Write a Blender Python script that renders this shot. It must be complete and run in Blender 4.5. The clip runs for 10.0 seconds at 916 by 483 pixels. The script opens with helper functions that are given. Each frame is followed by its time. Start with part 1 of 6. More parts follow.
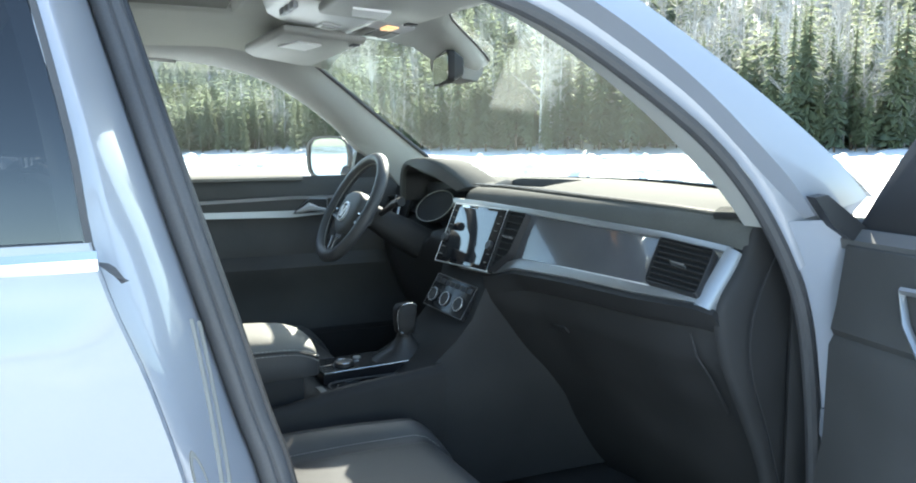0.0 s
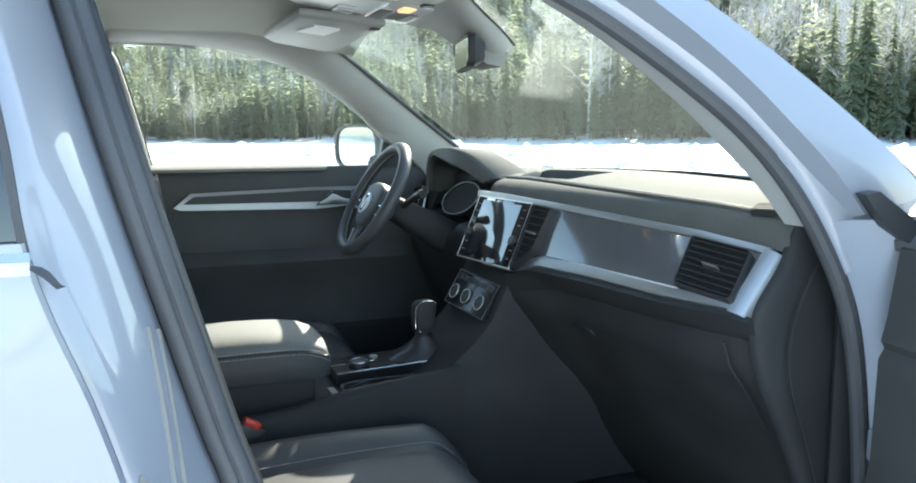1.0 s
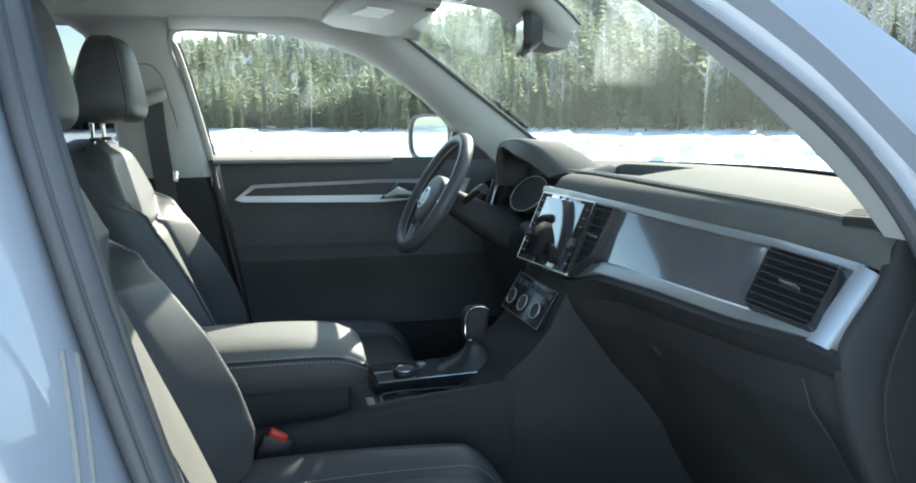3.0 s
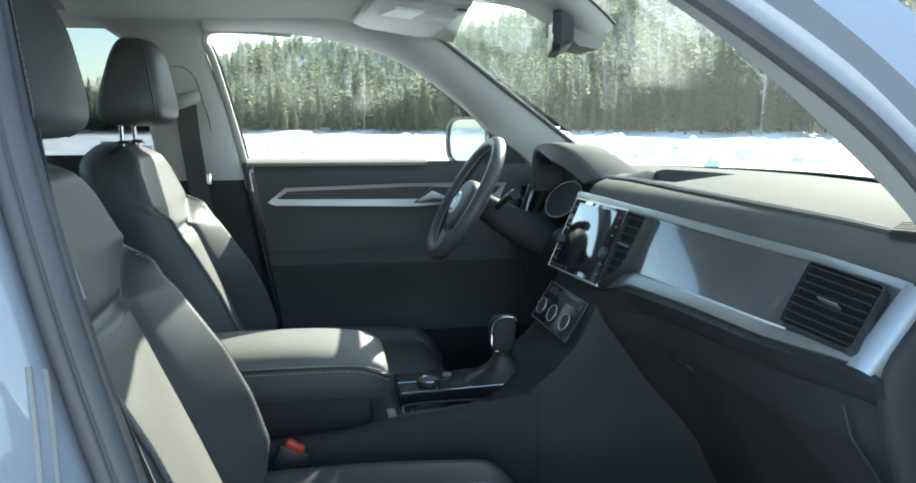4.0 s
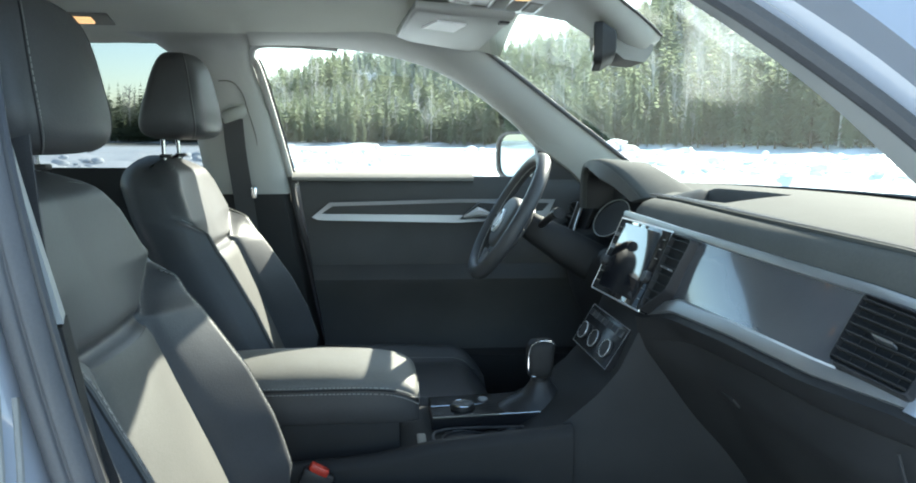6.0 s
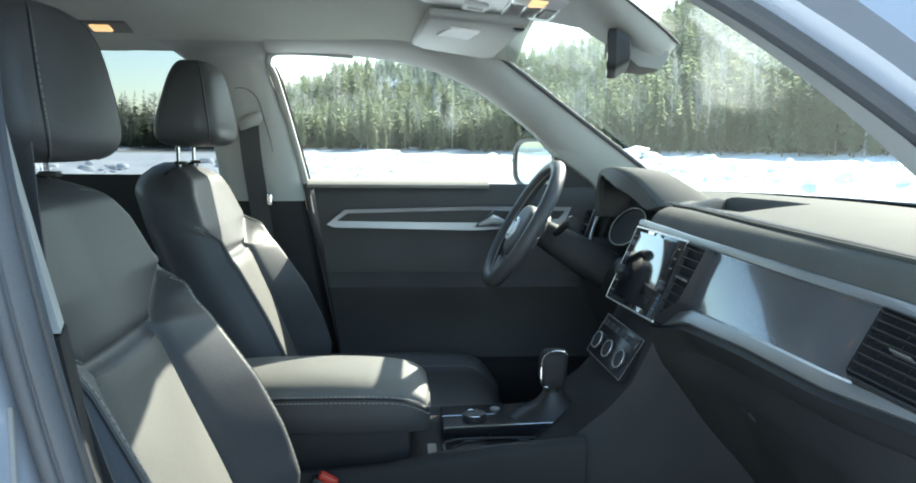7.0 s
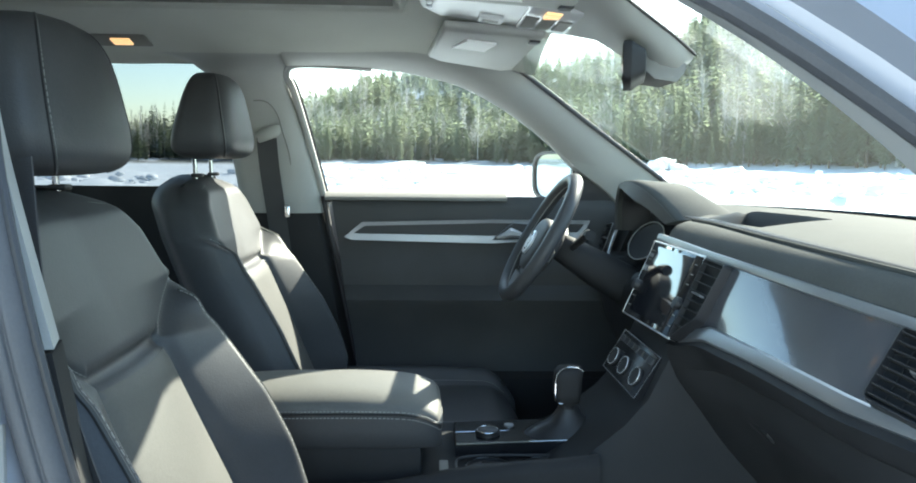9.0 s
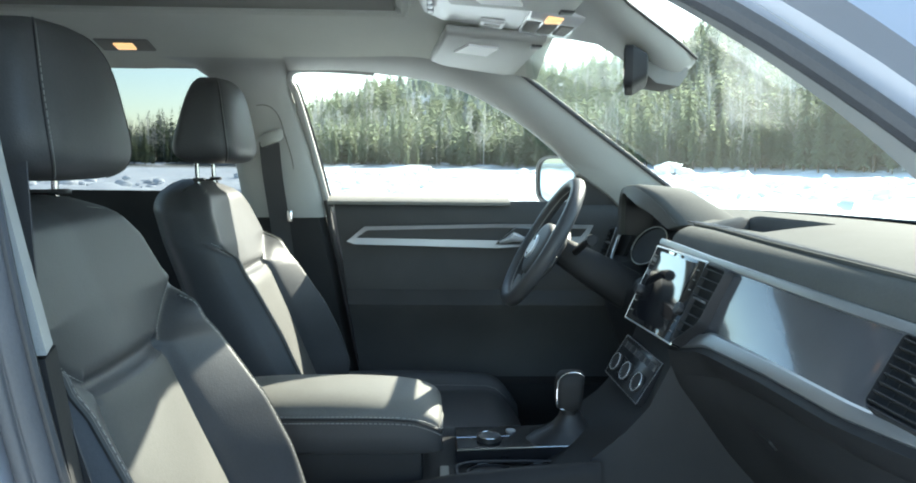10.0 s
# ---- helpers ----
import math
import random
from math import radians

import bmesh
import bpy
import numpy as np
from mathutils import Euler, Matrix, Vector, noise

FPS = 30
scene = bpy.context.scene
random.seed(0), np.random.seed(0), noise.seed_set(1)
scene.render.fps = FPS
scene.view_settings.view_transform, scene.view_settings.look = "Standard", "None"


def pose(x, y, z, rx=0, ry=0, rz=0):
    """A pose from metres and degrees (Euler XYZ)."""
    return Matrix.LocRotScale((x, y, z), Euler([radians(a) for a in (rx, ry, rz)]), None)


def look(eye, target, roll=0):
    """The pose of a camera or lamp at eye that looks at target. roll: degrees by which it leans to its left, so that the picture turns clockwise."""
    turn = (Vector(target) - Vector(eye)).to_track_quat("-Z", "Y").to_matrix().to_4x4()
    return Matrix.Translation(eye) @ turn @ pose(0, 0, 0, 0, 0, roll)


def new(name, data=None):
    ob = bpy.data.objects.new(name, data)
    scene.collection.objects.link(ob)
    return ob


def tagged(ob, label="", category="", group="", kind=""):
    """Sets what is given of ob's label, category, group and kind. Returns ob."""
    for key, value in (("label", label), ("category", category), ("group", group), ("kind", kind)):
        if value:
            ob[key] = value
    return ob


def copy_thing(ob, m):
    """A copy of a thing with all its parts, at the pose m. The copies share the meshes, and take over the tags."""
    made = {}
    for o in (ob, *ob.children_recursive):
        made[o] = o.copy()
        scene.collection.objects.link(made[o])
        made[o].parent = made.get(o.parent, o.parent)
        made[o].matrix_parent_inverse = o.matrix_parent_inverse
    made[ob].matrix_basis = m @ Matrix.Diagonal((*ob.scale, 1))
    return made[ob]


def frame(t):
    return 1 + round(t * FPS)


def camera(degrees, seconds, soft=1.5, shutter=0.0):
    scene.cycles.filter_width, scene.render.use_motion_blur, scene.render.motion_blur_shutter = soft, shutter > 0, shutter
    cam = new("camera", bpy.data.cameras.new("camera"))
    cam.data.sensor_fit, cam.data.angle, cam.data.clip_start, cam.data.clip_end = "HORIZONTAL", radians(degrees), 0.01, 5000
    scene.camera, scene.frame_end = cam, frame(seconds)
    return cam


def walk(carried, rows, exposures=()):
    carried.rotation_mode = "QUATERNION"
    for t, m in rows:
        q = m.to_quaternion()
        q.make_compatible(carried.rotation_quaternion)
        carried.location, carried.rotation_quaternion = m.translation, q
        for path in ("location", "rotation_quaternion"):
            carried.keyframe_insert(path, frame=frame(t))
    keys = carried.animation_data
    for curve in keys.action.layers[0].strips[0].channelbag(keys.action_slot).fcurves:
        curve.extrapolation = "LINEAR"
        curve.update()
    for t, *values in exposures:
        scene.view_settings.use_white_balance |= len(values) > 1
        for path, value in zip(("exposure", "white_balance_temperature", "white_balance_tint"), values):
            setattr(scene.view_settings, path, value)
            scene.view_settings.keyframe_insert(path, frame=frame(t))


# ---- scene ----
cam = camera(60.0, 10.0, 1.9)
PATH = [
    (0, (-0.657, -1.737, 1.244), (0.19, 0.059, 1.004), -0.3),
    (0.5, (-0.605, -1.702, 1.244), (0.188, 0.117, 0.991), -0.3),
    (1, (-0.563, -1.669, 1.244), (0.175, 0.171, 0.978), -0.2),
    (1.5, (-0.522, -1.64, 1.243), (0.154, 0.222, 0.967), -0.2),
    (2, (-0.481, -1.61, 1.242), (0.131, 0.273, 0.959), -0.0),
    (2.5, (-0.44, -1.582, 1.243), (0.106, 0.32, 0.955), 0.0),
    (4, (-0.345, -1.515, 1.247), (0.009, 0.433, 0.962), 0.1),
    (4.5, (-0.324, -1.499, 1.249), (-0.02, 0.458, 0.97), 0.2),
    (5, (-0.305, -1.485, 1.25), (-0.046, 0.479, 0.979), 0.2),
    (5.5, (-0.293, -1.476, 1.251), (-0.069, 0.494, 0.989), 0.3),
    (7, (-0.266, -1.458, 1.254), (-0.125, 0.523, 1.017), 0.5),
    (7.5, (-0.26, -1.455, 1.255), (-0.139, 0.528, 1.025), 0.5),
    (8, (-0.253, -1.451, 1.256), (-0.15, 0.534, 1.034), 0.5),
    (8.5, (-0.248, -1.447, 1.256), (-0.159, 0.54, 1.041), 0.5),
    (9, (-0.244, -1.444, 1.257), (-0.166, 0.543, 1.048), 0.6),
    (9.5, (-0.24, -1.442, 1.257), (-0.17, 0.546, 1.054), 0.6),
    (10, (-0.235, -1.44, 1.258), (-0.172, 0.549, 1.059), 0.6),
]
walk(cam, [(t, look(eye, target, roll)) for t, eye, target, roll in PATH], [(0, 2.5, 6850, 2), (2, 2.42, 6800, 1), (4, 2.34, 6650, -1), (7, 2.4, 6680, -1), (10, 2.42, 6680, -1)])

# ---- light ----
SUN_AZ, SUN_EL = 42.4, 32.8
world = bpy.data.worlds.new("sky")
scene.world = world
world.use_nodes = True
wn = world.node_tree
wn.nodes.clear()
sky = wn.nodes.new("ShaderNodeTexSky")
sky.sky_type = 'NISHITA'
sky.sun_disc = False
sky.sun_elevation, sky.sun_rotation = radians(SUN_EL), radians(SUN_AZ)
sky.altitude, sky.air_density, sky.dust_density, sky.ozone_density = 400, 1.0, 1.2, 1.0
bg = wn.nodes.new("ShaderNodeBackground")
bg.inputs[1].default_value = 0.15
wout = wn.nodes.new("ShaderNodeOutputWorld")
wn.links.new(sky.outputs[0], bg.inputs[0])
wn.links.new(bg.outputs[0], wout.inputs[0])
sun = new("sun", bpy.data.lights.new("sun", 'SUN'))
sun.data.energy, sun.data.angle, sun.data.color = 4.2, radians(0.53), (1.0, 0.95, 0.87)
ce = math.cos(radians(SUN_EL))
sun_dir = Vector((math.sin(radians(SUN_AZ)) * ce, math.cos(radians(SUN_AZ)) * ce, math.sin(radians(SUN_EL))))
sun.matrix_world = look(sun_dir * 30, (0, 0, 0))


# ---- materials ----
def mat(name, base, rough=0.5, metal=0.0, var=0.2, scale=6.0, bump=0.0, bscale=250.0, tint=None, coat=0.0, spec=0.5, sheen=0.0, rvar=0.1, rand=0.0):
    """A procedural surface: colour that drifts at two sizes, roughness that drifts with it, and fine relief."""
    m = bpy.data.materials.new(name)
    m.use_nodes = True
    t = m.node_tree
    b = t.nodes["Principled BSDF"]
    L, N = t.links.new, t.nodes.new
    co = N("ShaderNodeTexCoord")
    big, small = N("ShaderNodeTexNoise"), N("ShaderNodeTexNoise")
    big.inputs["Scale"].default_value, big.inputs["Detail"].default_value = scale, 6
    small.inputs["Scale"].default_value, small.inputs["Detail"].default_value = bscale, 3
    for n in (big, small):
        L(co.outputs["Object"], n.inputs["Vector"])
    ramp = N("ShaderNodeMix")
    ramp.data_type = 'RGBA'
    other = tint or tuple(c * (1 - var) for c in base)
    ramp.inputs[6].default_value, ramp.inputs[7].default_value = (*other, 1), (*(min(1, c * (1 + var)) for c in base), 1)
    add = N("ShaderNodeMath")
    add.operation = 'MULTIPLY_ADD'
    L(small.outputs[0], add.inputs[0])
    add.inputs[1].default_value = 0.35
    L(big.outputs[0], add.inputs[2])
    sub = N("ShaderNodeMapRange")
    sub.inputs[1].default_value, sub.inputs[2].default_value = 0.45, 0.9
    L(add.outputs[0], sub.inputs[0])
    if rand:
        info = N("ShaderNodeObjectInfo")
        mix = N("ShaderNodeMath")
        mix.operation = 'MULTIPLY_ADD'
        L(info.outputs["Random"], mix.inputs[0])
        mix.inputs[1].default_value = rand
        L(sub.outputs[0], mix.inputs[2])
        L(mix.outputs[0], ramp.inputs[0])
    else:
        L(sub.outputs[0], ramp.inputs[0])
    L(ramp.outputs[2], b.inputs["Base Color"])
    rr = N("ShaderNodeMapRange")
    rr.inputs[3].default_value, rr.inputs[4].default_value = max(0.02, rough * (1 - rvar)), min(1, rough * (1 + rvar))
    L(big.outputs[0], rr.inputs[0])
    L(rr.outputs[0], b.inputs["Roughness"])
    b.inputs["Metallic"].default_value = metal
    b.inputs["Specular IOR Level"].default_value = spec
    b.inputs["Coat Weight"].default_value = coat
    b.inputs["Coat Roughness"].default_value = 0.04
    if sheen:
        b.inputs["Sheen Weight"].default_value = sheen
    if bump:
        bp = N("ShaderNodeBump")
        bp.inputs["Strength"].default_value, bp.inputs["Distance"].default_value = bump, 0.002
        L(small.outputs[0], bp.inputs["Height"])
        L(bp.outputs[0], b.inputs["Normal"])
    return m


def leather(name, base, rough=0.42, spec=0.5):
    """Grained leatherette: cells for the grain and slow creases."""
    m = mat(name, base, rough, var=0.16, scale=5, spec=spec)
    t = m.node_tree
    L, N = t.links.new, t.nodes.new
    b = t.nodes["Principled BSDF"]
    co = N("ShaderNodeTexCoord")
    cell, slow = N("ShaderNodeTexVoronoi"), N("ShaderNodeTexNoise")
    cell.inputs["Scale"].default_value = 420
    slow.inputs["Scale"].default_value, slow.inputs["Detail"].default_value = 9, 4
    L(co.outputs["Object"], cell.inputs["Vector"])
    L(co.outputs["Object"], slow.inputs["Vector"])
    b1, b2 = N("ShaderNodeBump"), N("ShaderNodeBump")
    b1.inputs["Strength"].default_value, b1.inputs["Distance"].default_value = 0.12, 0.001
    b2.inputs["Strength"].default_value, b2.inputs["Distance"].default_value = 0.14, 0.006
    L(cell.outputs["Distance"], b1.inputs["Height"])
    L(slow.outputs[0], b2.inputs["Height"])
    L(b2.outputs[0], b1.inputs["Normal"])
    L(b1.outputs[0], b.inputs["Normal"])
    return m


def glass(name, tint, gloss=1.0, base_gloss=0.04, film=0.0):
    """A thin pane: it lets light straight through and mirrors by its angle; film: a thin pale layer, for dried road
    dirt and for haze put on the glass.
    """
    m = bpy.data.materials.new(name)
    m.use_nodes = True
    t = m.node_tree
    t.nodes.clear()
    N, L = t.nodes.new, t.links.new
    tr, gl, mx, out = N("ShaderNodeBsdfTransparent"), N("ShaderNodeBsdfGlossy"), N("ShaderNodeMixShader"), N("ShaderNodeOutputMaterial")
    lw, pw, ad = N("ShaderNodeLayerWeight"), N("ShaderNodeMath"), N("ShaderNodeMath")
    pw.operation, ad.operation = 'POWER', 'MULTIPLY_ADD'
    lw.inputs[0].default_value, pw.inputs[1].default_value = 0.5, 4.5
    ad.inputs[1].default_value, ad.inputs[2].default_value = 0.9 * gloss, base_gloss
    L(lw.outputs["Facing"], pw.inputs[0])
    L(pw.outputs[0], ad.inputs[0])
    tr.inputs[0].default_value = (*tint, 1)
    gl.inputs["Roughness"].default_value = 0.01
    L(ad.outputs[0], mx.inputs[0])
    L(tr.outputs[0], mx.inputs[1])
    L(gl.outputs[0], mx.inputs[2])
    L(mx.outputs[0], out.inputs[0])
    if film:
        veil, co, no, mr, top = N("ShaderNodeBsdfTranslucent"), N("ShaderNodeTexCoord"), N("ShaderNodeTexNoise"), N("ShaderNodeMapRange"), N("ShaderNodeMixShader")
        veil.inputs[0].default_value = (0.80, 0.82, 0.78, 1)
        no.inputs["Scale"].default_value, no.inputs["Detail"].default_value = 7, 6
        mr.inputs[3].default_value, mr.inputs[4].default_value = film * 0.6, film * 1.4
        L(co.outputs["Object"], no.inputs["Vector"])
        L(no.outputs[0], mr.inputs[0])
        mr.name, top.name = "film", "film_mix"
        L(mr.outputs[0], top.inputs[0])
        L(mx.outputs[0], top.inputs[1])
        L(veil.outputs[0], top.inputs[2])
        L(top.outputs[0], out.inputs[0])
    return m


def film_wedge(m, extra):
    """A wedge of the windscreen where the pale film is thicker."""
    t = m.node_tree
    N, L = t.nodes.new, t.links.new
    co, xyz = N("ShaderNodeTexCoord"), N("ShaderNodeSeparateXYZ")
    L(co.outputs["Object"], xyz.inputs[0])
    line, side, arc, high, both, addm, left = (N("ShaderNodeMath") for _ in range(7))
    s1, s2, s3 = (N("ShaderNodeMapRange") for _ in range(3))
    line.operation, side.operation, arc.operation, high.operation, both.operation, addm.operation = 'MULTIPLY', 'MULTIPLY_ADD', 'MULTIPLY', 'MULTIPLY_ADD', 'MULTIPLY', 'MULTIPLY_ADD'
    L(xyz.outputs[0], line.inputs[0])
    line.inputs[1].default_value = 0.443
    L(xyz.outputs[1], side.inputs[0])
    side.inputs[1].default_value = -0.175
    L(line.outputs[0], side.inputs[2])
    s1.interpolation_type = s2.interpolation_type = s3.interpolation_type = 'SMOOTHSTEP'
    left.operation = 'MULTIPLY'
    s1.inputs[1].default_value, s1.inputs[2].default_value = 0.122, 0.130
    L(side.outputs[0], s1.inputs[0])
    s3.inputs[1].default_value, s3.inputs[2].default_value = 0.205, 0.150
    L(side.outputs[0], s3.inputs[0])
    L(s1.outputs[0], left.inputs[0])
    L(s3.outputs[0], left.inputs[1])
    L(xyz.outputs[1], arc.inputs[0])
    arc.inputs[1].default_value = -0.13
    L(xyz.outputs[2], high.inputs[0])
    high.inputs[1].default_value = 1.0
    L(arc.outputs[0], high.inputs[2])
    s2.inputs[1].default_value, s2.inputs[2].default_value = 1.300, 1.335
    L(high.outputs[0], s2.inputs[0])
    L(left.outputs[0], both.inputs[0])
    L(s2.outputs[0], both.inputs[1])
    L(both.outputs[0], addm.inputs[0])
    addm.inputs[1].default_value = extra
    L(t.nodes["film"].outputs[0], addm.inputs[2])
    L(addm.outputs[0], t.nodes["film_mix"].inputs[0])


def glow(name, color, strength):
    m = bpy.data.materials.new(name)
    m.use_nodes = True
    b = m.node_tree.nodes["Principled BSDF"]
    b.inputs["Base Color"].default_value = (*color, 1)
    b.inputs["Emission Color"].default_value = (*color, 1)
    b.inputs["Emission Strength"].default_value = strength
    return m


M_SNOW = mat("snow", (0.68, 0.70, 0.73), 0.6, var=0.05, scale=0.8, bump=0.6, bscale=18, spec=0.3)
M_PAINT = mat("silver_white_paint", (0.245, 0.26, 0.295), 0.38, metal=0.15, var=0.03, scale=3, coat=1.0, bscale=900)
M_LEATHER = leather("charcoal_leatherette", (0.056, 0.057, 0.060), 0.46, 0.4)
# lighter copy of the seat leatherette, with sunlight put into its colour
M_LEATHER_LIT = leather("lit_leatherette", (0.082, 0.082, 0.078), 0.55, 0.2)
M_STITCH = mat("grey_thread", (0.30, 0.30, 0.29), 0.8, bump=0.3, bscale=600)
# armrest leatherette made paler, so the sun on its top is in the colour
M_ARM_LIT = leather("lit_armrest_leatherette", (0.135, 0.135, 0.127), 0.55, 0.25)
M_SOFT = leather("soft_black_dash", (0.070, 0.071, 0.072), 0.62)
M_PAD = leather("matt_black_pad", (0.080, 0.083, 0.080), 0.85, spec=0.05)
M_PANEL = mat("grained_door_panel", (0.044, 0.0435, 0.043), 0.58, bump=0.25, bscale=700)
M_SATIN = mat("satin_chrome", (0.78, 0.79, 0.80), 0.3, metal=0.45, var=0.04)
M_HARD = mat("black_grained_plastic", (0.026, 0.026, 0.027), 0.62, bump=0.12, bscale=700, spec=0.22)
M_DARK = mat("dark_plastic", (0.022, 0.022, 0.024), 0.45, bump=0.15, bscale=800)
M_PIT = mat("deep_black", (0.008, 0.008, 0.009), 0.8, var=0.3)
M_HEAD = mat("headliner_cloth", (0.455, 0.462, 0.412), 0.95, var=0.06, bump=0.4, bscale=500, sheen=0.2)
M_TRIMG = mat("grey_pillar_trim", (0.39, 0.392, 0.375), 0.6, var=0.05, bump=0.25, bscale=600)
M_SILVER = mat("satin_silver_trim", (0.33, 0.34, 0.355), 0.42, metal=0.8, var=0.05, scale=10, bump=0.05, bscale=900)
M_CHROME = mat("chrome", (0.82, 0.83, 0.85), 0.08, metal=1.0, var=0.03)
M_DECOR = mat("brushed_grey_decor", (0.075, 0.08, 0.09), 0.17, metal=0.25, var=0.06, scale=14, coat=0.8, bscale=500)
M_PIANO = mat("piano_black", (0.012, 0.012, 0.014), 0.06, var=0.1, coat=1.0)
M_SHINY = mat("shiny_black_plastic", (0.014, 0.014, 0.016), 0.2, var=0.15)
M_SCREEN = mat("screen_glass", (0.015, 0.016, 0.02), 0.05, var=0.1, coat=1.0)
M_BLIND = mat("dark_grey_blind", (0.22, 0.215, 0.20), 0.9, var=0.08, bump=0.3, bscale=500)
M_RUBBER = mat("rubber_seal", (0.058, 0.058, 0.062), 0.6, var=0.2, bump=0.2, bscale=400)
M_CARPET = mat("carpet", (0.035, 0.034, 0.034), 0.95, var=0.3, bump=0.9, bscale=350)
M_BELT = mat("seat_belt_webbing", (0.05, 0.05, 0.052), 0.7, var=0.15, bump=0.5, bscale=700)
M_RED = mat("red_plastic", (0.62, 0.05, 0.03), 0.4)
# dark brown tint stands in for the cabin reflected in the glass
M_MIRROR = mat("browned_mirror", (0.30, 0.275, 0.25), 0.03, metal=1.0, var=0.01)
# blue tint paints the reflected sky into the door mirror
M_BLUEMIRROR = mat("sky_tinted_mirror", (0.40, 0.50, 0.56), 0.02, metal=1.0, var=0.01)
M_GREYP = mat("grey_plastic", (0.37, 0.372, 0.345), 0.5, var=0.05, bump=0.15, bscale=700)
M_CONSOLE = mat("light_grey_console", (0.60, 0.605, 0.59), 0.32, var=0.04, bump=0.05, bscale=700)
M_WHITEP = mat("white_label", (0.86, 0.86, 0.84), 0.5, var=0.04)
M_LAMP = glow("warm_lamp", (1.0, 0.58, 0.28), 0.2)
M_LENS = mat("clear_lens", (0.65, 0.66, 0.66), 0.15, var=0.05)
# the side windows' film is added haze that lifts the dark tones behind
G_CLEAR = glass("window_glass", (0.92, 0.95, 0.94), film=0.005)
G_WIND = glass("windscreen_glass", (0.90, 0.94, 0.92), 0.10, film=0.009)
film_wedge(G_WIND, 0.030)
G_DARK = glass("dark_privacy_glass", (0.08, 0.085, 0.095), 1.0, 0.09)
G_TINT = glass("privacy_glass", (0.19, 0.205, 0.215), 1.0, 0.08)
M_BARK = mat("conifer_bark", (0.10, 0.075, 0.055), 0.9, var=0.4, scale=3, bump=0.6, bscale=20)
M_BIRCH = mat("pale_bark", (0.43, 0.415, 0.39), 0.85, var=0.35, scale=2, bump=0.4, bscale=20)
# needle colours lightened past their own green to stand in for haze
M_NEEDLE = mat("hazed_needles", (0.135, 0.150, 0.085), 0.75, var=0.3, scale=0.12, tint=(0.062, 0.088, 0.074), bscale=3, rand=0.4, spec=0.15)


def hazed_leaves(m, share, color):
    """Lets part of the light through, as needles and twigs do against the sun, and lightens them in place of haze."""
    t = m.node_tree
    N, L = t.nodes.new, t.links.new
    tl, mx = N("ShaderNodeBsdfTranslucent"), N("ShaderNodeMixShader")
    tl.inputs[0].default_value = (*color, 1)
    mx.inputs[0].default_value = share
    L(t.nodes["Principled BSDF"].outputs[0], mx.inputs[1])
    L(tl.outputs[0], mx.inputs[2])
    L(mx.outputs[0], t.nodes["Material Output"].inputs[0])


hazed_leaves(M_NEEDLE, 0.5, (0.27, 0.31, 0.21))


def wooded_floor(m):
    """Under the woods the snow is broken by brush, needles and bare soil, and darkened for the trees' shade."""
    t = m.node_tree
    N, L = t.nodes.new, t.links.new
    b = t.nodes["Principled BSDF"]
    old = b.inputs["Base Color"].links[0].from_socket
    co, flat, ln, mr, no, nr, mu, mx = N("ShaderNodeTexCoord"), N("ShaderNodeVectorMath"), N("ShaderNodeVectorMath"), N("ShaderNodeMapRange"), N("ShaderNodeTexNoise"), N("ShaderNodeMapRange"), N("ShaderNodeMath"), N("ShaderNodeMix")
    flat.operation, ln.operation, mu.operation, mx.data_type = 'MULTIPLY', 'LENGTH', 'MULTIPLY', 'RGBA'
    flat.inputs[1].default_value = (1, 1, 0)
    L(co.outputs["Object"], flat.inputs[0])
    L(flat.outputs[0], ln.inputs[0])
    mr.inputs[1].default_value, mr.inputs[2].default_value = 112, 150
    L(ln.outputs["Value"], mr.inputs[0])
    no.inputs["Scale"].default_value, no.inputs["Detail"].default_value = 0.16, 8
    L(co.outputs["Object"], no.inputs["Vector"])
    nr.inputs[1].default_value, nr.inputs[2].default_value, nr.inputs[3].default_value = 0.62, 0.50, 0.12
    L(no.outputs[0], nr.inputs[0])
    L(mr.outputs[0], mu.inputs[0])
    L(nr.outputs[0], mu.inputs[1])
    L(mu.outputs[0], mx.inputs[0])
    L(old, mx.inputs[6])
    mx.inputs[7].default_value = (0.20, 0.19, 0.16, 1)
    L(mx.outputs[2], b.inputs["Base Color"])


wooded_floor(M_SNOW)


# ---- builders ----
def thing(name, label, category, at=(0, 0, 0), group="", kind=""):
    e = new(name)
    e.empty_display_size = 0.1
    e.location = at
    return tagged(e, label, category, group, kind)


def part(name, bm, material, parent=None, label="", smooth=35, subsurf=0):
    """Links a bmesh, given in world places, as one mesh object under its thing or part."""
    me = bpy.data.meshes.new(name)
    bm.to_mesh(me)
    bm.free()
    me.materials.append(material)
    for p in me.polygons:
        p.use_smooth = True
    me.set_sharp_from_angle(angle=radians(smooth))
    ob = new(name, me)
    if parent is not None:
        ob.parent = parent
        if parent.parent is None:
            ob.matrix_parent_inverse = Matrix.Translation(-parent.location)
    if subsurf:
        s = ob.modifiers.new("round", 'SUBSURF')
        s.levels = s.render_levels = subsurf
    if label:
        ob["label"] = label
    return ob


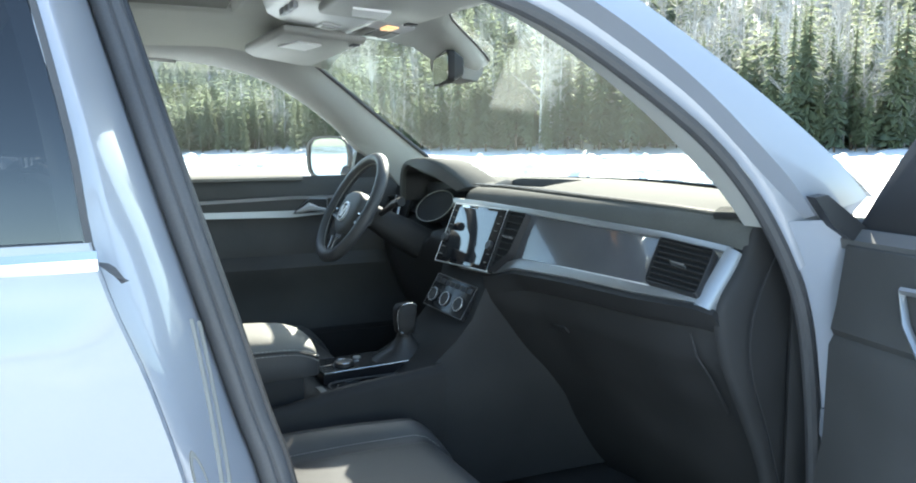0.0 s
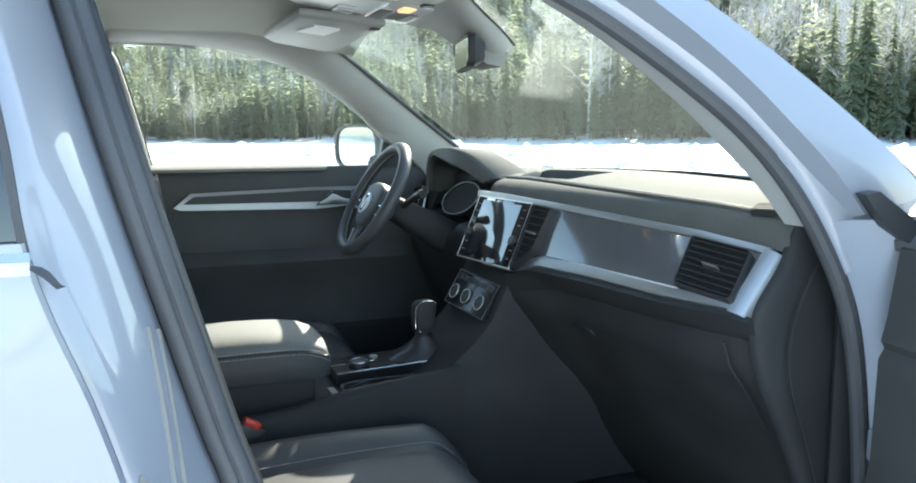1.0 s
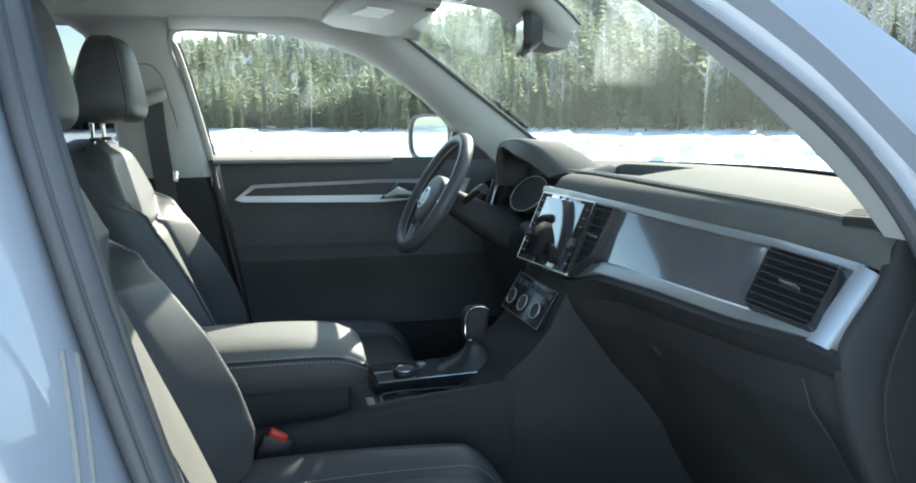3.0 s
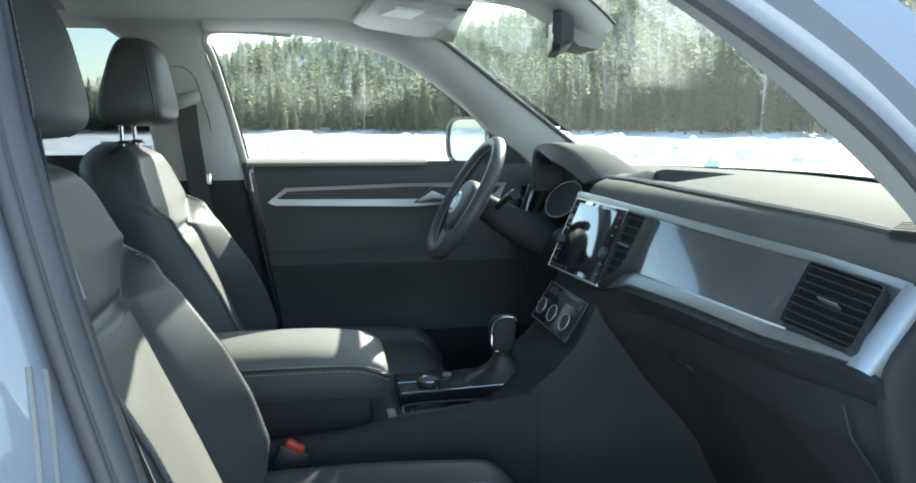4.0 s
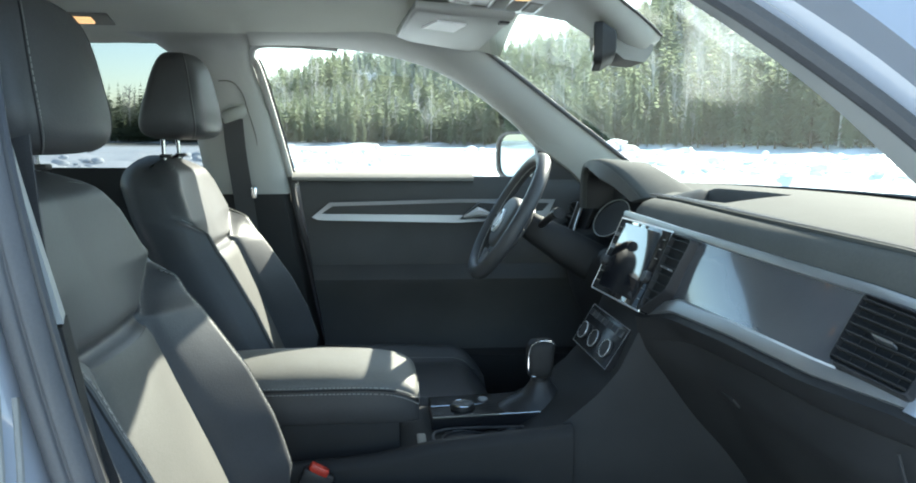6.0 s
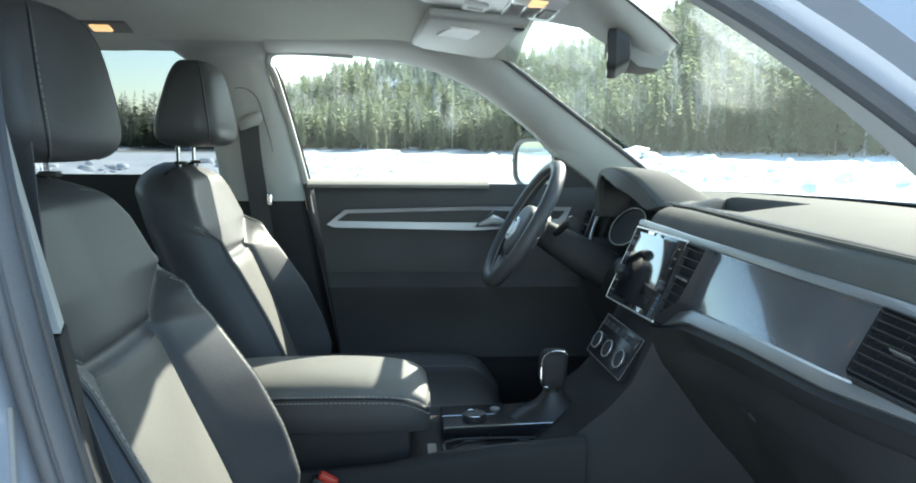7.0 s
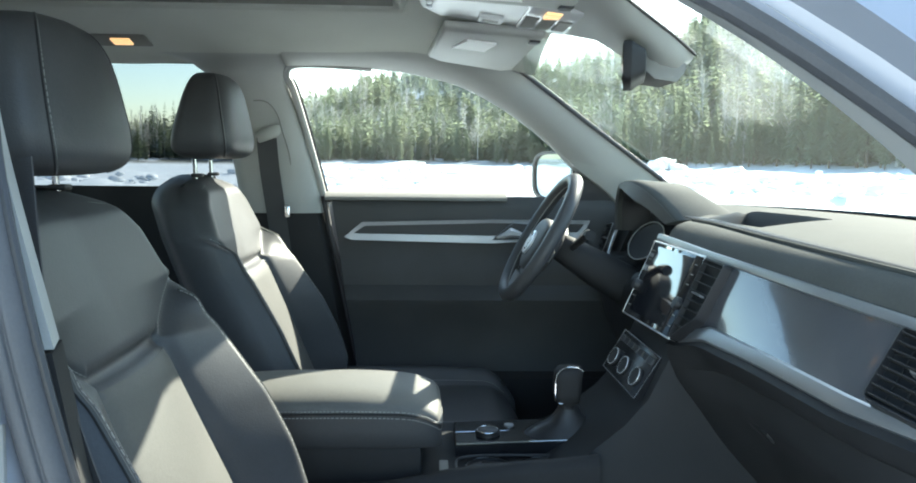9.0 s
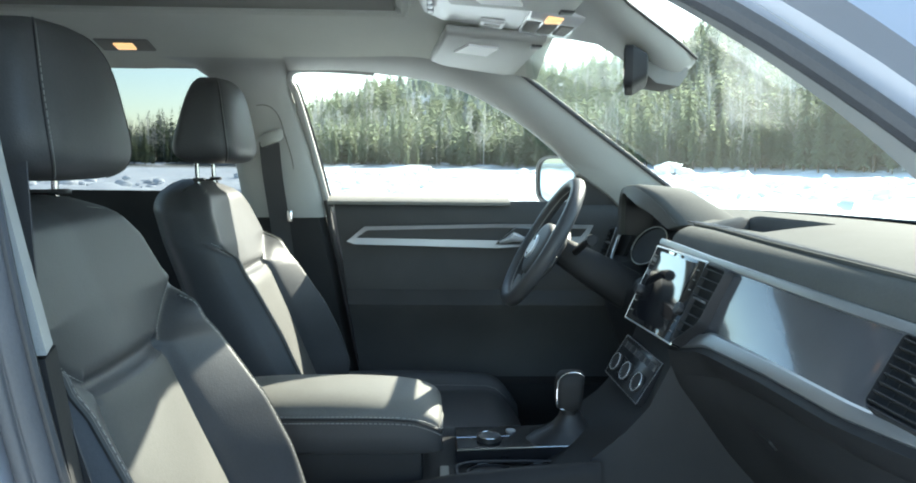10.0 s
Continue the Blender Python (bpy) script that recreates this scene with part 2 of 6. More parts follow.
def box(c, s, bevel=0.0, rot=None, seg=2):
    bm = bmesh.new()
    bmesh.ops.create_cube(bm, size=1.0)
    bmesh.ops.scale(bm, vec=s, verts=bm.verts)
    if bevel:
        bmesh.ops.bevel(bm, geom=bm.edges[:], offset=bevel, segments=seg, affect='EDGES', profile=0.5)
    if rot is not None:
        bmesh.ops.transform(bm, matrix=rot, verts=bm.verts)
    bmesh.ops.translate(bm, vec=c, verts=bm.verts)
    return bm


def join(*many):
    out = bmesh.new()
    for b in many:
        me = bpy.data.meshes.new("tmp")
        b.to_mesh(me)
        b.free()
        out.from_mesh(me)
        bpy.data.meshes.remove(me)
    return out


def loft(rings, closed=True, caps=True, ends=False):
    """Skins a row of rings of equally many points. closed: each ring is a loop; ends: the last ring joins the first."""
    bm = bmesh.new()
    vs = [[bm.verts.new(p) for p in r] for r in rings]
    n = len(rings[0])
    last = len(vs) if ends else len(vs) - 1
    for i in range(last):
        a, b = vs[i], vs[(i + 1) % len(vs)]
        for j in range(n if closed else n - 1):
            k = (j + 1) % n
            bm.faces.new((a[j], a[k], b[k], b[j]))
    if caps and closed and not ends:
        bm.faces.new(vs[0][::-1])
        bm.faces.new(vs[-1])
    bmesh.ops.recalc_face_normals(bm, faces=bm.faces[:])
    return bm


def sheet(rows, thick=0.004):
    """A curved panel through a grid of points, with thickness."""
    bm = loft(rows, closed=False, caps=False)
    if thick:
        bmesh.ops.solidify(bm, geom=bm.faces[:], thickness=thick)
        bmesh.ops.recalc_face_normals(bm, faces=bm.faces[:])
    return bm


def tube(pts, r, n=8, closed=False, flat=1.0):
    """A round bar along points; r may be a list; flat squeezes it."""
    pts = [Vector(p) for p in pts]
    rings, up = [], None
    m = len(pts)
    for i, p in enumerate(pts):
        a = pts[(i - 1) % m] if closed or i else p
        b = pts[(i + 1) % m] if closed or i < m - 1 else p
        d = (b - a).normalized()
        if up is None:
            up = d.orthogonal().normalized()
        up = (up - d * up.dot(d)).normalized()
        side = d.cross(up)
        q = r[i] if isinstance(r, (list, tuple)) else r
        rings.append([p + up * (q * math.cos(6.28318 * k / n)) + side * (q * flat * math.sin(6.28318 * k / n)) for k in range(n)])
    return loft(rings, ends=closed)


def prism(pts, vec):
    """A flat outline pushed out along vec."""
    v = Vector(vec)
    return loft([[Vector(p) for p in pts], [Vector(p) + v for p in pts]])


def spline(pts, n):
    """Points along a smooth curve through pts."""
    p = [Vector(q) for q in pts]
    out = []
    for i in range(n):
        s = i / (n - 1) * (len(p) - 1)
        k = min(int(s), len(p) - 2)
        f = s - k
        a, b, c, d = p[max(k - 1, 0)], p[k], p[k + 1], p[min(k + 2, len(p) - 1)]
        out.append(0.5 * ((2 * b) + (c - a) * f + (2 * a - 5 * b + 4 * c - d) * f * f + (3 * b - a - 3 * c + d) * f ** 3))
    return out


def lerp(a, b, f):
    return Vector(a) * (1 - f) + Vector(b) * f


def stitches(pts, step=0.006, r=0.0006):
    """Single raised stitches along a line."""
    bm = bmesh.new()
    pts = [Vector(p) for p in pts]
    for a, b in zip(pts, pts[1:]):
        n = max(1, int((b - a).length / step))
        for i in range(n):
            p, q = a.lerp(b, (i + 0.15) / n), a.lerp(b, (i + 0.85) / n)
            d = (q - p).normalized()
            u = d.orthogonal().normalized() * r
            w = d.cross(u)
            vs = [bm.verts.new(x) for x in (p + u, p + w, p - u, p - w, q + u, q + w, q - u, q - w)]
            for k in range(4):
                bm.faces.new((vs[k], vs[(k + 1) % 4], vs[4 + (k + 1) % 4], vs[4 + k]))
            bm.faces.new(vs[3::-1])
            bm.faces.new(vs[4:])
    bmesh.ops.recalc_face_normals(bm, faces=bm.faces[:])
    return bm


def interp(z, table):
    return float(np.interp(z, [a for a, _ in table], [b for _, b in table]))


# ---- ground and woods ----
SKYLINE = [(-180, 1.0), (-60, 1.0), (-40, 1.2), (-23, 1.3), (-20, 1.6), (-17.5, 2.2), (-15, 2.3), (-9, 3.9), (-6.5, 4.8), (-3.5, 5.9), (-1.8, 6.0), (2, 6.3), (6.5, 6.9), (12, 7.3), (17, 8.2), (19, 9.6), (25, 11.0), (40, 11.5), (60, 11.0), (80, 7), (120, 2), (180, 1.0)]
EDGE = [(-180, 190), (-40, 190), (-10, 150), (10, 132), (30, 104), (60, 80), (90, 110), (180, 190)]


def edge_of_woods(az):
    return interp(az, EDGE) + 4 * math.sin(az * 0.35) + 2.5 * math.sin(az * 1.1 + 1)


def terrain(x, y):
    """Height of the snow: a level field with a ploughed bank, and a hill behind the edge of the woods."""
    r = math.hypot(x, y)
    az = math.degrees(math.atan2(x, y))
    e = edge_of_woods(az)
    z = 0.0
    if r > e - 3:
        far = 320.0
        top = far * math.tan(radians(interp(az, SKYLINE) - 1.3)) + 1.25
        f = min(1.0, max(0.0, (r - e + 3) / (far - e)))
        z += max(0.0, top) * f * f * (3 - 2 * f) + 0.6 * min(1, (r - e + 3) / 6)
    if 6 < r < 100:
        w = min(1, (r - 6) / 10)
        z += w * (0.20 * noise.noise((x * 0.16, y * 0.16, 1)) + 0.40 * noise.noise((x * 0.5, y * 0.36, 5)) + 0.30 * noise.noise((x * 1.2, y * 1.0, 9)) + 0.14 * noise.noise((x * 2.6, y * 2.4, 4)))
        z += w * 0.35 * math.exp(-((r - 0.5 * e) / 6) ** 2) * (0.6 + 0.8 * noise.noise((x * 0.3, y * 0.3, 3)))
    return z


def ground():
    radii = [0.01] + [1.15 ** k for k in range(0, 8)] + [3.2 + 0.42 * k for k in range(1, 60)] + [29 * 1.048 ** k for k in range(0, 52)] + [345, 420, 600, 1000, 1800, 3500]
    rings = []
    for r in radii:
        ring = []
        for k in range(360):
            a = radians(k)
            x, y = r * math.sin(a), r * math.cos(a)
            ring.append((x, y, terrain(x, y)))
        rings.append(ring)
    g = part("ground", loft(rings, caps=False), M_SNOW, smooth=80)
    tagged(g, "bright snow field with ploughed lumps under the car", "snow", kind="structure")


def conifer(h, seed, whorls, per, detail, full=1.0):
    """Crown of drooping jagged boughs round a thin trunk. Returns vertices and triangles of the crown."""
    rng = random.Random(seed)
    v, f = [], []
    base = h * rng.uniform(0.06, 0.16)
    wide = h * rng.uniform(0.11, 0.19) * full
    for i in range(whorls):
        s0 = (i + rng.uniform(-0.3, 0.3)) / whorls
        bulge = 0.82 + 0.18 * math.sin(i * 0.9 + seed)
        for j in range(per):
            if rng.random() < 0.14:
                continue
            s = min(max(s0 + rng.uniform(-0.6, 0.6) / whorls, 0), 0.985)
            z = base + (h - base) * s
            reach = bulge * wide * (1 - s) ** 0.85 * (0.55 + 0.45 * min(1, s * 6)) + 0.12
            a = 6.283 * (j + rng.uniform(-0.5, 0.5)) / per + i * 0.9
            r = reach * (0.35 + 0.85 * rng.random() ** 0.6)
            ca, sa = math.cos(a), math.sin(a)
            drop = r * rng.uniform(0.15, 0.7)
            wd = r * rng.uniform(0.12, 0.22) + 0.03
            n = len(v)
            v.append((0, 0, z + 0.06 * r))
            for k in range(detail):
                q = (k + 1) / (detail + 1)
                ww = wd * (1 - 0.35 * q) * rng.uniform(0.6, 1.2)
                zz = z - drop * q * q
                v.append((ca * r * q - sa * ww, sa * r * q + ca * ww, zz - ww * 0.35))
                v.append((ca * r * q + sa * ww, sa * r * q - ca * ww, zz - ww * 0.35))
                v.append((ca * r * (q + 0.04), sa * r * (q + 0.04), zz + 0.03 * r))
            v.append((ca * r, sa * r, z - drop))
            prev = (n, n, n)
            for k in range(detail):
                L, R, C = n + 1 + 3 * k, n + 2 + 3 * k, n + 3 + 3 * k
                f += [(prev[2], L, C), (prev[2], C, R)]
                if k:
                    f += [(prev[0], L, prev[2]), (prev[2], R, prev[1])]
                prev = (L, R, C)
            tip = n + 1 + 3 * detail
            f += [(prev[0], tip, prev[2]), (prev[2], tip, prev[1])]
    return v, f


def spire(h, seed, whorls, per, full):
    """A far conifer: a narrow cone of many small drooping boughs, each a kite of two faces."""
    rng = random.Random(seed)
    v, f = [], []
    base = h * rng.uniform(0.03, 0.12)
    wide = h * rng.uniform(0.14, 0.20) * full
    for i in range(whorls):
        s = min(max((i + rng.uniform(-0.35, 0.35)) / whorls, 0), 0.985)
        z = base + (h - base) * s
        reach = wide * (1 - s) ** 0.9 * (0.6 + 0.4 * min(1, s * 6)) + 0.1
        for j in range(per):
            if rng.random() < 0.15:
                continue
            a = 6.283 * (j + rng.uniform(-0.45, 0.45)) / per + i * 0.9
            r = reach * rng.uniform(0.55, 1.25)
            ca, sa = math.cos(a), math.sin(a)
            drop, wd, q = r * rng.uniform(0.1, 0.55), r * rng.uniform(0.16, 0.30) + 0.04, rng.uniform(0.35, 0.65)
            n = len(v)
            v += [(0, 0, z + 0.05 * r), (ca * r * q - sa * wd, sa * r * q + ca * wd, z - drop * q - wd * 0.5), (ca * r, sa * r, z - drop), (ca * r * q + sa * wd, sa * r * q - ca * wd, z - drop * q - wd * 0.5)]
            f += [(n, n + 1, n + 2), (n, n + 2, n + 3)]
    n = len(v)
    v += [(0.06, 0, h * 0.93), (-0.04, 0.05, h * 0.93), (-0.03, -0.05, h * 0.93), (0, 0, h * 1.03)]
    f += [(n, n + 1, n + 3), (n + 1, n + 2, n + 3), (n + 2, n, n + 3)]
    return v, f


def bare(h, seed):
    """A leafless tree: trunk and twigs as thin tapering blades of three sides."""
    rng = random.Random(seed)
    v, f = [], []

    def limb(p, q, r0, r1):
        n = len(v)
        for c, r in ((p, r0), (q, r1)):
            for k in range(3):
                v.append((c[0] + r * math.cos(2.09 * k), c[1] + r * math.sin(2.09 * k), c[2]))
        for k in range(3):
            m = (k + 1) % 3
            f.extend([(n + k, n + m, n + 3 + m), (n + k, n + 3 + m, n + 3 + k)])

    limb((0, 0, -0.3), (0.1, 0.1, h * 0.55), 0.10, 0.07)
    limb((0.1, 0.1, h * 0.55), (0.2, 0, h), 0.07, 0.02)
    for i in range(30):
        z = h * rng.uniform(0.25, 0.97)
        a = rng.uniform(0, 6.28)
        ln = (h - z * 0.8) * rng.uniform(0.12, 0.32)
        p = (0.1, 0.1, z)
        q = (ln * math.cos(a), ln * math.sin(a), z + ln * rng.uniform(0.6, 1.3))
        limb(p, q, 0.035, 0.015)
        for _ in range(4):
            s = rng.uniform(0.3, 1)
            e = [p[k] + (q[k] - p[k]) * s for k in range(3)]
            b = a + rng.uniform(-1, 1)
            l2 = ln * rng.uniform(0.25, 0.5)
            limb(e, (e[0] + l2 * math.cos(b), e[1] + l2 * math.sin(b), e[2] + l2), 0.018, 0.008)
    return v, f


def raw_mesh(name, v, f, material):
    me = bpy.data.meshes.new(name)
    me.from_pydata(v, [], f)
    me.materials.append(material)
    me.update()
    return me


def scatter(name, kinds, places, material, label):
    """Many far trees as one mesh."""
    V, F, off = [], [], 0
    for x, y, z, s, a, k in places:
        v, f = kinds[k]
        ca, sa = math.cos(a) * s, math.sin(a) * s
        V.append(np.stack([v[:, 0] * ca - v[:, 1] * sa + x, v[:, 0] * sa + v[:, 1] * ca + y, v[:, 2] * s + z], 1))
        F.append(f + off)
        off += len(v)
    V, F = np.concatenate(V), np.concatenate(F)
    me = bpy.data.meshes.new(name)
    me.vertices.add(len(V))
    me.vertices.foreach_set("co", V.astype(np.float32).ravel())
    me.loops.add(F.size)
    me.loops.foreach_set("vertex_index", F.astype(np.int32).ravel())
    me.polygons.add(len(F))
    me.polygons.foreach_set("loop_start", np.arange(0, F.size, 3, dtype=np.int32))
    me.update(calc_edges=True)
    me.materials.append(material)
    tagged(new(name, me), label, "forest", kind="stuff")


def woods():
    rng = random.Random(7)
    arr = lambda m: (np.array(m[0], float), np.array(m[1], np.int32))
    far = [arr(spire(10, 40 + k, 19, 7, 1.0 + 0.09 * k)) for k in range(7)]
    leafless = [arr(bare(10, 80 + k)) for k in range(4)]
    green, grey = [], []
    for _ in range(9600):
        az = rng.uniform(-34, 62)
        e = edge_of_woods(az)
        r = e + 5 + (330 - e) * rng.random() ** 1.35
        a = radians(az)
        x, y = r * math.sin(a), r * math.cos(a)
        if noise.noise((x * 0.05, y * 0.05, 2)) < -0.55:
            continue
        s = (0.62 + 1.05 * rng.random() ** 1.7) * (0.95 + 0.5 * noise.noise((x * 0.03, y * 0.03, 7)))
        s *= 0.70 + 0.30 * min(1.0, max(0.0, (az - 10) / 16))
        if az < -12:
            s *= 0.85
        thin = 0.16 + 0.42 * min(1.0, max(0.0, (az - 24) / 12)) + 0.25 * max(0.0, noise.noise((x * 0.025, y * 0.025, 21)))
        row = (x, y, terrain(x, y) - 0.2, s, rng.uniform(0, 6.28))
        if rng.random() < thin:
            grey.append((*row, rng.randrange(4)))
        else:
            green.append((*row, rng.randrange(7)))
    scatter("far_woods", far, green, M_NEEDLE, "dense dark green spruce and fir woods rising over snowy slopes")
    scatter("bare_woods", leafless, grey, M_BIRCH, "leafless grey birch trees standing among the spruces")
    # the front row, tree by tree
    kinds = []
    for k in range(6):
        h = rng.uniform(8.5, 12)
        t = thing("spruce_tree", "tall green spruce at the snowy edge of the woods", "tree", group="trees at the edge of the woods")
        v, f = conifer(h, 10 + k, 46, 13, 2)
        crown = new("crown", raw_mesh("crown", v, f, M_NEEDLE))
        crown.parent = t
        tr = part("trunk", tube([(0, 0, -0.5), (0.02, 0.03, h * 0.5), (0, 0, h * 0.97)], [0.15, 0.09, 0.015], 7), M_BARK, t)
        kinds.append(t)
    n = 0
    for i in range(150):
        az = -33 + 93 * (i + rng.uniform(-0.4, 0.4)) / 150
        e = edge_of_woods(az)
        r = e + rng.uniform(0, 7)
        a = radians(az)
        x, y = r * math.sin(a), r * math.cos(a)
        m = pose(x, y, terrain(x, y) - 0.1, 0, 0, rng.uniform(0, 360))
        s = (0.45 + 1.05 * rng.random() ** 1.4) * (0.62 + 0.38 * min(1.0, max(0.0, (az - 5) / 20))) * (0.8 if az < -12 else 1.0)
        if n < 6:
            kinds[n].scale = (s, s, s)
            kinds[n].matrix_basis = m @ Matrix.Diagonal((s, s, s, 1))
        else:
            c = copy_thing(kinds[n % 6], m)
            c.scale = (s, s, s)
        n += 1



def snow_lumps():
    """Broken lumps left by the plough, strewn over the field."""
    rng = random.Random(31)
    v0, f0 = [], []
    bm = bmesh.new()
    bmesh.ops.create_icosphere(bm, subdivisions=2, radius=1.0)
    v0 = np.array([v.co[:] for v in bm.verts])
    f0 = np.array([[v.index for v in f.verts] for f in bm.faces], np.int32)
    bm.free()
    shapes = []
    for k in range(6):
        w = np.array([1 + 0.45 * noise.noise(Vector(p) * 1.4 + Vector((k * 7, 0, 0))) + 0.25 * noise.noise(Vector(p) * 3.1 + Vector((0, k * 5, 0))) for p in v0])
        shapes.append((v0 * w[:, None] * np.array([1.3, 1.0, 0.62]), f0))
    places = []
    for _ in range(3600):
        az, r = rng.uniform(-36, 62), 9 + 60 * rng.random() ** 0.8
        x, y = r * math.sin(radians(az)), r * math.cos(radians(az))
        if noise.noise((x * 0.09, y * 0.09, 11)) < (-0.05 if az > -12 else 0.25):
            continue
        s = (0.05 + 0.2 * rng.random() ** 3) * (1 + r / 60)
        places.append((x, y, terrain(x, y) + 0.1 * s, s, rng.uniform(0, 6.28), rng.randrange(6)))
    for _ in range(16):  # a pile pushed up by the plough
        x, y = rng.gauss(27.0, 0.9), rng.gauss(90, 1.0)
        s = rng.uniform(0.5, 1.0)
        places.append((x, y, terrain(x, y) + 0.9 * math.exp(-((x - 27) / 1.0) ** 2), s, rng.uniform(0, 6.28), rng.randrange(6)))
    scatter("snow_lumps", shapes, places, M_SNOW, "lumps of ploughed snow strewn over the field")
    ob = bpy.data.objects["snow_lumps"]
    ob["category"] = "snow"
    for p in ob.data.polygons:
        p.use_smooth = True


ground()
snow_lumps()
woods()


# ---- car shell ----
def in_y(z):
    """Inner side plane of the cabin: upright to the belt, leaning in above it."""
    return 0.80 - 0.286 * max(0.0, z - 1.15)


WIN = [(-0.62, 1.497), (-0.50, 1.499), (-0.395, 1.495), (-0.271, 1.48), (-0.162, 1.453), (-0.066, 1.408), (0.024, 1.351), (0.10, 1.292), (0.162, 1.233), (0.255, 1.168), (0.305, 1.11)]
GLASS_EDGE = [(-0.61, 0.56, 1.558), (-0.44, 0.556, 1.558), (-0.20, 0.56, 1.545), (-0.13, 0.59, 1.53), (-0.04, 0.62, 1.50), (0.07, 0.655, 1.43), (0.18, 0.69, 1.355), (0.29, 0.725, 1.282), (0.40, 0.757, 1.208), (0.47, 0.775, 1.16), (0.52, 0.785, 1.12)]

car = thing("car_body", "white family car body parked on snow, front passenger door open", "car")

# floor, firewall and outer skin below the belt
part("floor", box((-0.9, 0, 0.40), (3.4, 1.62, 0.06), 0.01), M_CARPET, car)
part("firewall", sheet([[(0.62, y, 0.40), (0.56, y, 0.75), (0.60, y, 1.0), (0.80, y, 1.08)] for y in (-0.80, -0.3, 0.3, 0.80)], 0.02), M_CARPET, car)
part("tailgate", sheet([[(-2.75, y, 0.45), (-2.8, y, 1.1), (-2.6, 0.82 * y, 1.58)] for y in (-0.85, -0.3, 0.3, 0.85)], 0.04), M_HARD, car)
for s in (1, -1):
    part("rear_quarter", sheet([[(x, s * 0.93, 0.42), (x, s * 0.94, 1.16), (x, s * 0.90, 1.24)] for x in (-2.8, -2.2, -1.78)], 0.05), M_PAINT, car)
    part("quarter_glass", sheet([[(x, s * 0.89, 1.24), (x, s * 0.80, 1.47)] for x in (-2.7, -2.2, -1.85)], 0.004), G_TINT, car).visible_shadow = False
    part("sill", loft([[(x, s * y, z) for y, z in ((0.72, 0.38), (0.95, 0.36), (0.96, 0.46), (0.86, 0.50), (0.80, 0.47), (0.74, 0.47))] for x in (-1.9, -0.5, 0.42)]), M_PAINT, car)
    part("front_fender", sheet([[(x0 + dx, s * y, z + dz) for dx, y, z in ((0.12, 0.93, 0.42), (0.08, 0.965, 0.80), (0.02, 0.955, 1.05), (0.03, 0.90, 1.115), (0.10, 0.78, 1.12))]
                                for x0, dz in ((0.44, 0), (0.75, 0.0), (1.2, -0.02), (1.9, -0.1), (2.15, -0.3))], 0.02), M_PAINT, car)
    for r in (1.32, -1.62):
        wheel = part("tyre", tube([(r + 0.30 * math.cos(a), s * 0.86, 0.37 + 0.30 * math.sin(a)) for a in np.linspace(0, 6.283, 33)[:-1]], 0.075, 10, True, 1.5), M_RUBBER, car)
        part("rim", join(box((r, s * 0.90, 0.37), (0.10, 0.05, 0.10), 0.02), *[tube([(r, s * 0.93, 0.37), (r + 0.24 * math.cos(a), s * 0.93, 0.37 + 0.24 * math.sin(a))], 0.025, 6) for a in np.linspace(0, 6.283, 6)[:-1]]), M_SILVER, wheel)
part("bonnet", sheet([[(x, y, z - 0.10 * (y / 0.8) ** 2 * 0.6) for x, z in ((0.98, 1.085), (1.25, 1.09), (1.7, 1.06), (2.1, 0.98), (2.25, 0.75), (2.3, 0.42))] for y in (-0.80, -0.5, -0.2, 0.2, 0.5, 0.80)], 0.02), M_PAINT, car)
part("cowl", sheet([[(x, y, z) for x, z in ((0.66, 1.10), (0.80, 1.125), (0.90, 1.10), (1.02, 1.07))] for y in np.linspace(-0.8, 0.8, 9)], 0.02), M_DARK, car)

# roof: outer skin, and the headliner under it
def roof_z(x, y):
    return 1.615 - 0.085 * (y / 0.6) ** 2 - 0.05 * max(0, (x + 0.35) / 0.4) ** 2 - 0.05 * max(0, (-1.6 - x)) ** 2


ys = np.linspace(-0.62, 0.62, 23)
part("roof_skin", sheet([[(x, 1.05 * y, roof_z(x, y) + 0.07) for x in (-2.75, -2.2, -1.6, -1.0, -0.6, -0.3, -0.1, 0.02)] for y in ys], 0.004), M_PAINT, car)


def headliner():
    """Cloth ceiling with the raised frame of the closed sunroof let into it."""
    rows = []
    for y in ys:
        row = []
        for x in [-2.7, -2.2, -1.7, -1.45, -1.4, -1.35, -1.1, -0.8, -0.5, -0.335, -0.31, -0.285, -0.2, -0.1, 0.0, 0.03]:
            row.append((x, y, roof_z(x, y)))
        rows.append(row)
    part("headliner", sheet(rows, 0.01), M_HEAD, car)
    frame_path = [(-0.30, 0.30), (-1.42, 0.30), (-1.42, -0.30), (-0.30, -0.30)]
    pts = []
    for (x0, y0), (x1, y1) in zip(frame_path, frame_path[1:] + frame_path[:1]):
        for k in range(12):
            x, y = x0 + (x1 - x0) * k / 12, y0 + (y1 - y0) * k / 12
            pts.append((x, y, roof_z(x, y) - 0.012))
    part("sunroof_frame", tube(pts, 0.016, 8, True), M_HEAD, car)
    part("sunroof_blind", sheet([[(x, y, roof_z(x, y) - 0.016) for x in np.linspace(-1.40, -0.32, 8)] for y in np.linspace(-0.29, 0.29, 9)], 0.003), M_BLIND, car, "dark grey sunroof blind")


headliner()

